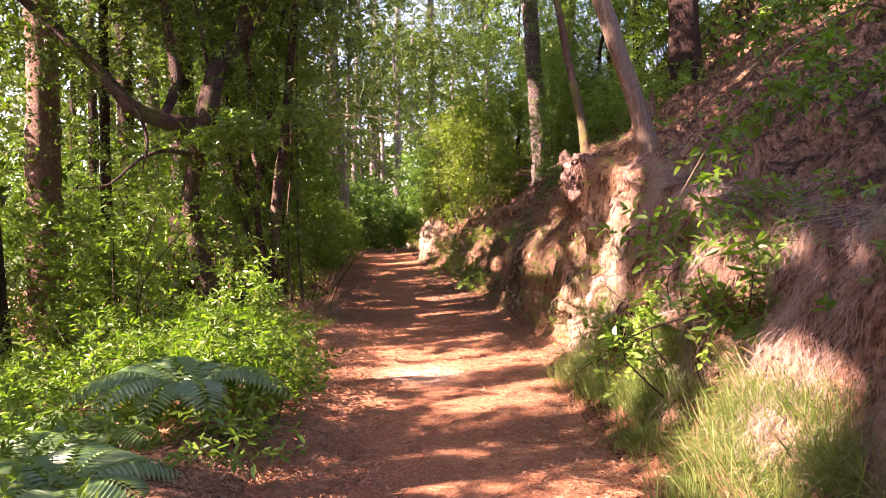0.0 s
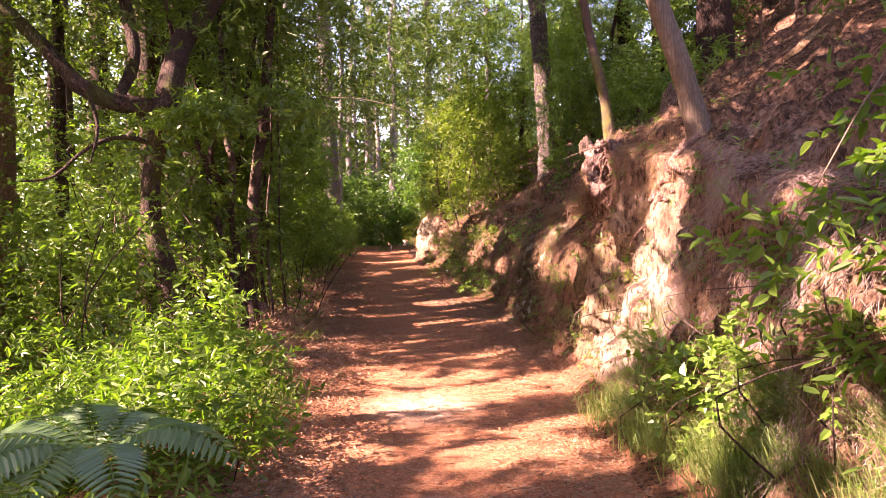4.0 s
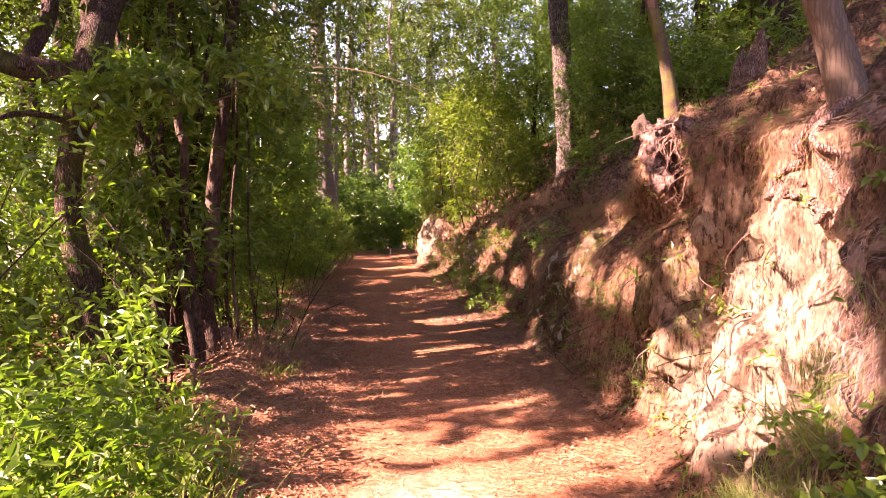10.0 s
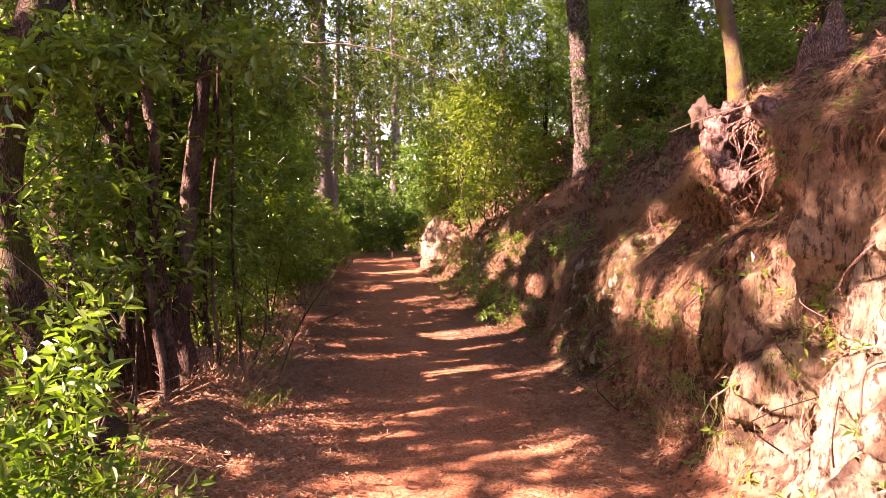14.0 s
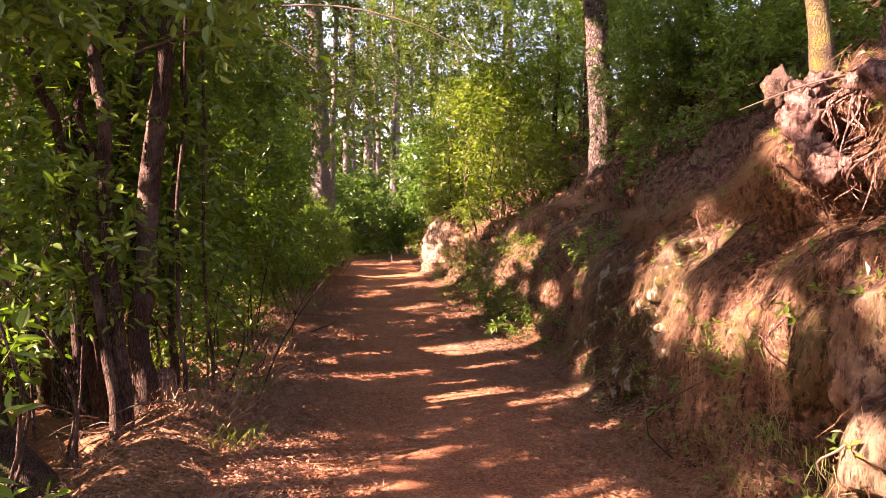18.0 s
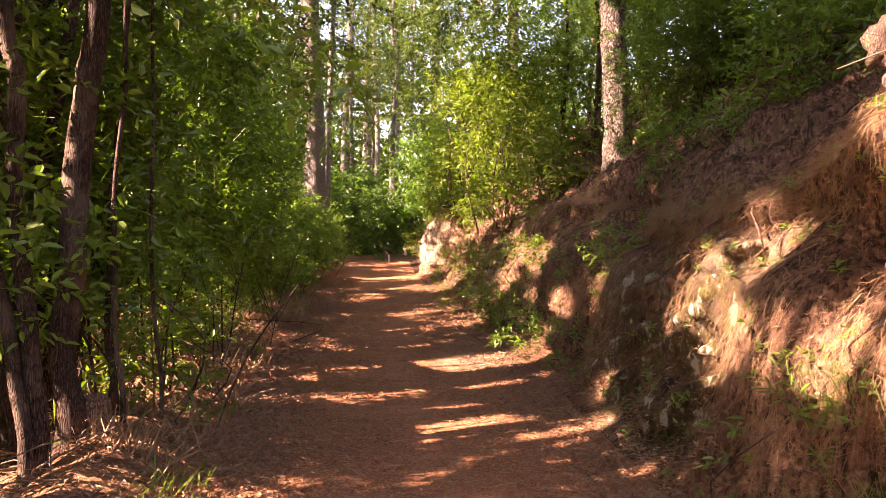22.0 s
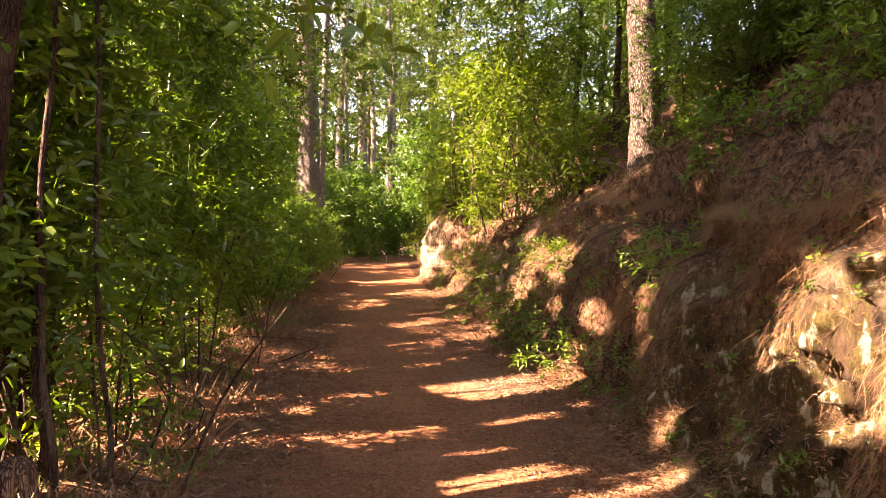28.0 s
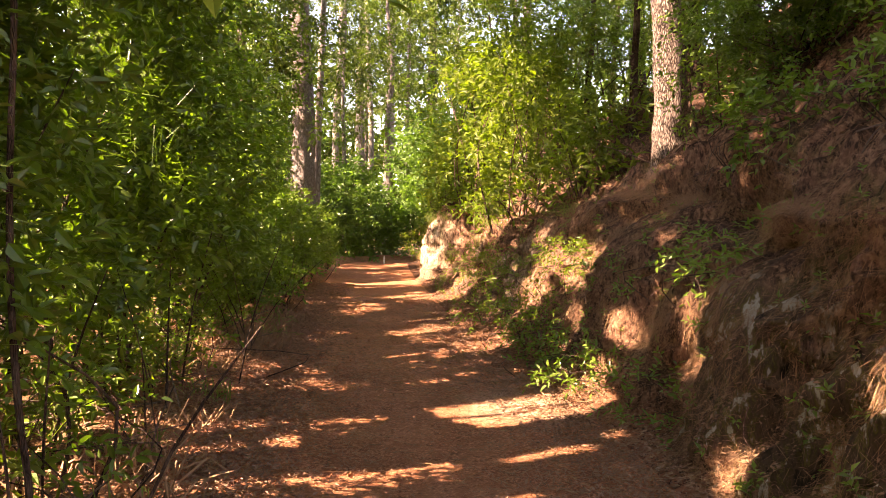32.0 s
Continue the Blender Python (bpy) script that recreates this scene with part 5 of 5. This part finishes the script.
def fern(at, turn, n_fronds, length, label, tilt=0.7, arc=6.28):
    t = thing("fern", at, label, "fern", "ferns")
    for i in range(n_fronds):
        a = turn + arc * i / n_fronds + rng.normal(0, 0.15)
        L = length * rng.uniform(0.75, 1.15)
        k = 24
        s_ = np.linspace(0, 1, k)[:, None]
        h = np.array([math.cos(a), math.sin(a), 0])
        mid = h * s_ * L * 0.85 + np.array([0, 0, 1]) * (tilt * s_ - 0.75 * s_**2.2) * L
        d = unit(np.gradient(mid, axis=0))
        side = unit(np.cross(d, [0, 0, 1.0]))
        up = np.cross(side, d)
        sets = [needles(mid[:-1], mid[1:] + d[1:] * 0.02, np.full(k - 1, 0.006))]
        w = (np.sin(np.pi * np.clip(s_ * 0.92 + 0.06, 0, 1)) ** 0.8 * 0.24 * L)[:, 0]
        for sg in (-1, 1):
            al = unit(side * sg + d * 0.35 - up * 0.15)
            sets.append(leaves(mid, al, up + rng.normal(0, 0.06, up.shape), w + 0.004, w * 0.17 + 0.004, 0.08, 0.12, oval=True))
            sets.append(needles(mid, mid + al * w[:, None], np.full(k, 0.004)))
        part("frond", mesh_np("frond", *merge(*sets), FERN, False), t)


fern((-1.72, 3.6, gz(-1.72, 3.6) + 0.12), 0.4, 9, 0.75, "large bright fern on the path verge")
fern((-1.42, 4.75, gz(-1.42, 4.75) + 0.22), 0.9, 10, 0.85, "fern with blue-green arching fronds on the verge")
fern((-2.3, 4.4, gz(-2.3, 4.4) + 0.15), 2.2, 8, 0.8, "fern with arching fronds among the verge bushes")
fern((-2.6, 4.0, gz(-2.6, 4.0)), 0.2, 7, 0.7, "bright fern on the path verge")
fern((-2.1, 5.0, gz(-2.1, 5.0) + 0.1), 1.4, 7, 0.7, "fern with arching fronds among the verge bushes")
fern((-3.0, 5.6, gz(-3.0, 5.6) + 0.1), 0.4, 7, 0.8, "fern with arching fronds among the verge bushes")
# plants at the foot and on the face of the bank
def bank_plant(x, y, z, sx, sy, h, n, m, lab, lf, wd):
    shrub((x, y, z), (sx, sy, h), n, m, lab, leaf=lf, width=wd, twig=0.2, k=8, stems=4, group="bank plants", lumps=7, filt=False)


bank_plant(1.95, 5.45, 0.12, 0.24, 0.4, 0.5, 80, LAUREL, "leafy bramble at the foot of the bank", 0.06, 0.6)
for size in [(1.95, 5.6, 0.25, 0.22, 0.35, 0.28, 60), (2.1, 4.9, 0.5, 0.22, 0.4, 0.3, 50)]:
    bank_plant(*size, LAUREL, "leafy bramble at the foot of the bank", 0.055, 0.6)
bank_plant(2.2, 9.55, 0.3, 0.22, 0.28, 0.35, 60, LAUREL, "small green plant at the foot of the bank", 0.08, 0.3)
bank_plant(2.35, 4.0, 0.75, 0.15, 0.2, 0.5, 30, BRIGHT, "upright plant with long bright leaves on the bank", 0.17, 0.25)
bank_plant(2.5, 4.15, 1.2, 0.2, 0.2, 0.4, 26, LAUREL, "upright plant with long green leaves on the bank", 0.16, 0.25)
bank_plant(2.45, 4.7, 1.35, 0.12, 0.3, 0.3, 22, BRIGHT, "leafy green growth on the bank face", 0.10, 0.4)
for size in [(2.35, 5.5, 0.8, 0.12, 0.2, 0.25, 22), (2.35, 3.0, 0.9, 0.15, 0.2, 0.3, 16)]:
    bank_plant(*size, BRIGHT, "small bush with yellow-green leaves on the bank", 0.07, 0.5)
bank_plant(2.05, 5.75, 0.3, 0.22, 0.28, 0.34, 46, LAUREL, "leafy bramble at the foot of the bank", 0.075, 0.6)
bank_plant(2.2, 3.9, 0.62, 0.1, 0.15, 0.3, 16, LAUREL, "small upright plant with narrow leaves on the bank", 0.11, 0.22)
bank_plant(2.3, 4.6, 1.0, 0.1, 0.15, 0.4, 22, BRIGHT, "small upright plant with narrow leaves on the bank", 0.11, 0.22)
for size in [(2.45, 5.2, 1.3, 0.12, 0.2, 0.3, 22), (2.5, 3.6, 1.35, 0.12, 0.2, 0.3, 22), (2.55, 6.0, 1.55, 0.12, 0.2, 0.25, 18)]:
    bank_plant(*size, LAUREL, "small green plant on the bank face", 0.06, 0.45)
for size in [(1.95, 12.9, 0.12, 0.25, 0.4, 0.22, 24), (1.85, 13.9, 0.12, 0.3, 0.5, 0.2, 30), (1.75, 15.0, 0.12, 0.3, 0.5, 0.25, 34), (1.6, 16.2, 0.15, 0.25, 0.5, 0.25, 34)]:
    bank_plant(*size, LAUREL, "low green plants at the foot of the bank", 0.07, 0.35)
bank_plant(1.5, 17.3, 0.2, 0.25, 0.5, 0.3, 40, YELLOW, "low yellow-green plants at the foot of the bank", 0.07, 0.35)
for size in [(2.5, 13.3, 1.1, 0.15, 0.4, 0.3, 40), (2.45, 14.6, 0.9, 0.2, 0.5, 0.3, 50)]:
    bank_plant(*size, LAUREL, "small green plants on the bank face", 0.07, 0.35)
bank_plant(2.2, 16.0, 0.8, 0.2, 0.5, 0.35, 60, YELLOW, "small yellow-green plants on the bank face", 0.07, 0.35)
for size in [(2.4, 7.75, 0.95, 0.08, 0.12, 0.22, 22), (2.35, 7.6, 0.6, 0.08, 0.12, 0.22, 18)]:
    bank_plant(*size, YELLOW, "yellow-green moss and grass on the pale bank", 0.05, 0.3)
bank_plant(2.3, 9.0, 0.85, 0.1, 0.15, 0.2, 20, YELLOW, "yellow-green grass on the bank face", 0.05, 0.3)
bank_plant(1.9, 14.4, 0.25, 0.25, 0.5, 0.2, 34, LAUREL, "low green plants at the foot of the bank", 0.055, 0.35)
bank_plant(1.8, 16.0, 0.3, 0.3, 0.8, 0.25, 60, YELLOW, "low yellow-green plants on the bank", 0.06, 0.35)
bank_plant(1.7, 18.0, 0.5, 0.3, 0.9, 0.45, 80, YELLOW, "low yellow-green plants on the bank", 0.065, 0.35)
bank_plant(1.65, 20.5, 0.6, 0.25, 0.8, 0.4, 60, YELLOW, "low yellow-green plants on the bank", 0.07, 0.35)
bank_plant(1.05, 25.6, 0.8, 0.2, 0.5, 0.35, 70, YELLOW, "yellow-green plants at the end of the bank", 0.10, 0.35)

# taller leafy growth on the near bank
for size in [(2.12, 4.02, 1.15, 0.12, 0.16, 0.36, 18), (2.1, 3.92, 0.62, 0.1, 0.14, 0.45, 24), (2.2, 3.66, 1.3, 0.08, 0.1, 0.25, 10)]:
    bank_plant(*size, BRIGHT, "upright plant with long bright leaves on the bank", 0.11, 0.3)
for size in [(2.08, 4.72, 1.05, 0.14, 0.22, 0.28, 18), (1.94, 4.6, 0.5, 0.2, 0.3, 0.34, 34), (1.9, 5.1, 0.3, 0.18, 0.3, 0.3, 34), (2.02, 4.15, 0.7, 0.14, 0.18, 0.28, 18)]:
    bank_plant(*size, LAUREL, "leafy bramble with broad leaves on the bank", 0.065, 0.6)

# seedlings and moss sprigs scattered on the face
y, u = rng.uniform(5.0, 24, 900), rng.uniform(0.05, 1.25, 900)
p, nm = bank_at(y, u)
v, f = sprays(p, unit(nm * 0.6 + [0, 0, 0.6] + rng.normal(0, 0.3, p.shape)), 6, 0.09, 0.055, 0.4, filt=False)
tagged(part("seedlings", mesh_np("seedlings", v, f, LAUREL, False)), "small green seedlings scattered over the bank", "seedlings", kind="stuff")

# bare sticks under the thicket
for i in range(44):
    y = rng.uniform(11.2, 20)
    x = float(xl(np.array([y]))[0]) - abs(rng.normal(0.45, 0.7)) - 0.15
    L = rng.uniform(0.3, 1.3)
    le = rng.normal(0, 0.4, 2)
    r = rng.uniform(0.004, 0.011)
    ob = part("stick", mesh_np("stick", *tube([(0, 0, -0.1), (le[0] * 0.4 * L, le[1] * 0.4 * L, L * 0.5), (le[0] * L, le[1] * L, L)], [r, r * 0.8, r * 0.4], 5, 0.05, i), BARK_STEM))
    ob.location = (x, y, gz(x, y))
    tagged(ob, "thin bare stick standing in the leaf litter", "stick", "sticks under the thicket")

# leafy branches over the path
for k, (o, bl, n) in enumerate([
    ((-1.7, 10.2, 2.75), [(0, 0, 0), (0.5, -0.2, 0.1), (1.0, -0.4, 0.02), (1.35, -0.5, -0.25), (1.6, -0.52, -0.6)], 40),
    ((-1.8, 10.4, 3.1), [(0, 0, 0), (0.3, -0.4, 0.05), (0.5, -0.9, -0.05), (0.8, -1.3, -0.25), (1.1, -1.5, -0.4)], 90),
    ((-2.0, 10.3, 2.9), [(0, 0, 0), (-0.1, -0.4, 0.1), (0.0, -0.9, 0.05), (0.2, -1.2, -0.1), (0.35, -1.4, -0.3)], 90),
    ((-2.4, 10.1, 3.0), [(0, 0, 0), (0.1, -0.4, 0.05), (0.25, -0.8, -0.05), (0.5, -1.15, -0.2), (0.8, -1.3, -0.42)], 110),
    ((-2.3, 10.0, 2.7), [(0, 0, 0), (-0.2, -0.3, 0.1), (-0.25, -0.7, 0.1), (-0.1, -1.0, 0.0), (0.1, -1.2, -0.2)], 110),
    ((-1.6, 10.7, 3.0), [(0, 0, 0), (0.6, -0.2, 0.15), (1.3, -0.5, 0.1), (1.9, -0.7, -0.1), (2.3, -0.8, -0.35)], 46),
]):
    br = thing("overhanging_branch", o, "drooping branch with large leaves over the path", "branch")
    part("stem", mesh_np("stem", *tube(bl, [0.010, 0.008, 0.006, 0.004, 0.002], 7), TWIG), br)
    B = np.array(bl)
    t_ = rng.uniform(0.6, 3.95, n)
    i = np.minimum(t_.astype(int), 3)
    p = B[i] + (B[i + 1] - B[i]) * (t_ - i)[:, None] + rng.normal(0, 0.09, (n, 3)) * [1, 1, 0.6]
    v, f = sprays(p + np.array(o), unit(rng.normal(0, 1, (n, 3)) * [1, 1, 0.4] + [0.4, 0, -0.15]), 5, 0.22, 0.10, 0.42, filt=o[0] > -2.0, oval=True)
    part("foliage", mesh_np("foliage", v - np.array(o), f, LAUREL, False), br)

# leafy branches that hang over the near bank from above
for k, (p0, p1, p2, n) in enumerate([((2.7, 3.75, 2.75), (1.95, 3.65, 2.15), (1.35, 3.57, 1.33), 34), ((3.7, 4.1, 2.6), (3.1, 4.2, 2.5), (2.6, 4.3, 2.3), 44), ((3.6, 3.4, 2.3), (3.0, 3.4, 2.2), (2.55, 3.4, 1.95), 16), ((3.5, 4.9, 3.4), (2.9, 4.9, 3.0), (2.5, 4.9, 2.75), 44)]):
    o = np.array(p0)
    br = thing("overhanging_branch", p0, "leafy green branch hanging over the bank", "branch")
    line = [np.zeros(3), np.array(p1) - o + [0, 0, 0.08], np.array(p2) - o]
    part("stem", mesh_np("stem", *tube([line[0] + [0.5, 0, -0.25], *line], [0.008, 0.006, 0.004, 0.002], 6), TWIG), br)
    t_ = rng.uniform(0, 1, n)
    q = (1 - t_)[:, None] * line[0] + t_[:, None] * line[2] + (t_ * (1 - t_))[:, None] * [0, 0, 0.2] + rng.normal(0, 0.06, (n, 3))
    v, f = sprays(q, unit(rng.normal(0, 0.5, (n, 3)) + [-0.7, -0.2, -0.35]), 8, 0.24, 0.075, 0.5, filt=False, oval=True)
    part("foliage", mesh_np("foliage", v, f, BRIGHT, False), br)

# a seedling with a few large rounded leaves
sd_ = thing("seedling", tuple(on_bank(3.6, 0.75)), "seedling with large rounded bright leaves on the bank", "plant")
part("stem", mesh_np("stem", *tube([(0.03, 0, -0.05), (-0.06, 0, 0.1), (-0.12, 0.02, 0.24)], [0.005, 0.004, 0.003], 5), TWIG), sd_)
for k in range(8):
    a = k * 0.8
    v, f = leaves(np.array([(-0.12, 0.02, 0.22 - 0.015 * k)]), np.array([(math.cos(a), math.sin(a), -0.25)]), np.array([(-0.3, -0.3, 1.0)]), np.array([0.15]), np.array([0.085]), 0.15, oval=True)
    part("leaf", mesh_np("leaf", v, f, BRIGHT, False), sd_)

# tan bracken and dry grass at the foot of the thicket
def dry_clump(x, y, n, h, mat, label):
    at = (x, y, gz(x, y))
    t = thing("dry_grass_clump", at, label, "dry grass", "dry clumps under the thicket")
    b_ = rng.normal(0, 0.12, (n, 3)) * [1, 1, 0.15]
    d_ = unit(np.array([0.15, 0, 0.7]) + rng.normal(0, 0.5, (n, 3)))
    L_ = h * rng.uniform(0.4, 1.2, n)
    m_ = b_ + d_ * L_[:, None] * 0.6
    e_ = m_ + (d_ + [0, 0, -1.2]) * L_[:, None] * 0.4
    w_ = unit(np.cross(d_, rng.normal(size=d_.shape))) * rng.uniform(0.003, 0.007, n)[:, None]
    V_ = np.stack([b_ - w_, b_ + w_, m_ + w_ * 0.8, m_ - w_ * 0.8, e_], 1).reshape(-1, 3)
    q_ = np.arange(n)[:, None] * 5
    tagged(part("grass_blade", mesh_np("grass_blade", V_, [q_ + [0, 1, 2, 3], q_ + [3, 2, 4]], mat, False), t), kind="stuff")


for k in range(9):
    y = 6.4 + k * 0.16
    dry_clump(float(xl(y)) - rng.uniform(0.15, 0.9), y, 50, rng.uniform(0.4, 0.6), GRASS, "tuft of long green grass on the path verge")
for k in range(46):
    y = 10.1 + k * 0.2 + rng.uniform(-0.2, 0.2)
    dry_clump(float(xl(y)) - rng.uniform(0.15, 1.1), y, 60, rng.uniform(0.2, 0.45), STRAW if k % 4 else GRASS, "tan dry grass clump in the leaf litter" if k % 4 else "yellowing grass clump in the leaf litter")
# twigs lying and leaning in a tangle below the thicket
for k in range(170):
    y = rng.uniform(9.9, 17)
    x = float(xl(y)) - rng.uniform(0.35, 1.8)
    L = rng.uniform(0.25, 0.9)
    a, r = rng.uniform(0, 6.28), rng.uniform(0.003, 0.008)
    d_ = np.array([math.cos(a), math.sin(a), rng.uniform(0.0, 0.5)]) * L
    ob = part("twig", mesh_np("twig", *tube([-d_ * 0.05, d_ * 0.5 + rng.normal(0, 0.03, 3) + [0, 0, 0.03], d_], [r, r * 0.8, r * 0.4], 5, 0.05, k), TWIG))
    ob.location = (x, y, gz(x, y) + 0.02)
    tagged(ob, "thin dry twig lying in the leaf litter", "twig", "twigs under the thicket")

# twigs lying on the slope above the bank
for k in range(70):
    y = rng.uniform(7.5, 18)
    p_, n_ = bank_at(np.array([y]), np.array([1 + rng.uniform(0.02, 0.36)]))
    L = rng.uniform(0.25, 0.9)
    d_ = unit(rng.normal(0, 1, 3) * [0.6, 1, 0.2] + [0.3, 0, 0.2])
    d_ = unit(d_ - n_[0] * (d_ @ n_[0]) * 0.85) * L
    r = rng.uniform(0.004, 0.010)
    ob = part("twig", mesh_np("twig", *tube([d_ * 0, d_ * 0.5 + n_[0] * 0.04, d_ + n_[0] * 0.02], [r, r * 0.8, r * 0.4], 5, 0.05, k), TWIG))
    ob.location = p_[0] + n_[0] * 0.012
    tagged(ob, "thin dry twig lying on the needle-covered slope", "twig", "twigs on the slope")
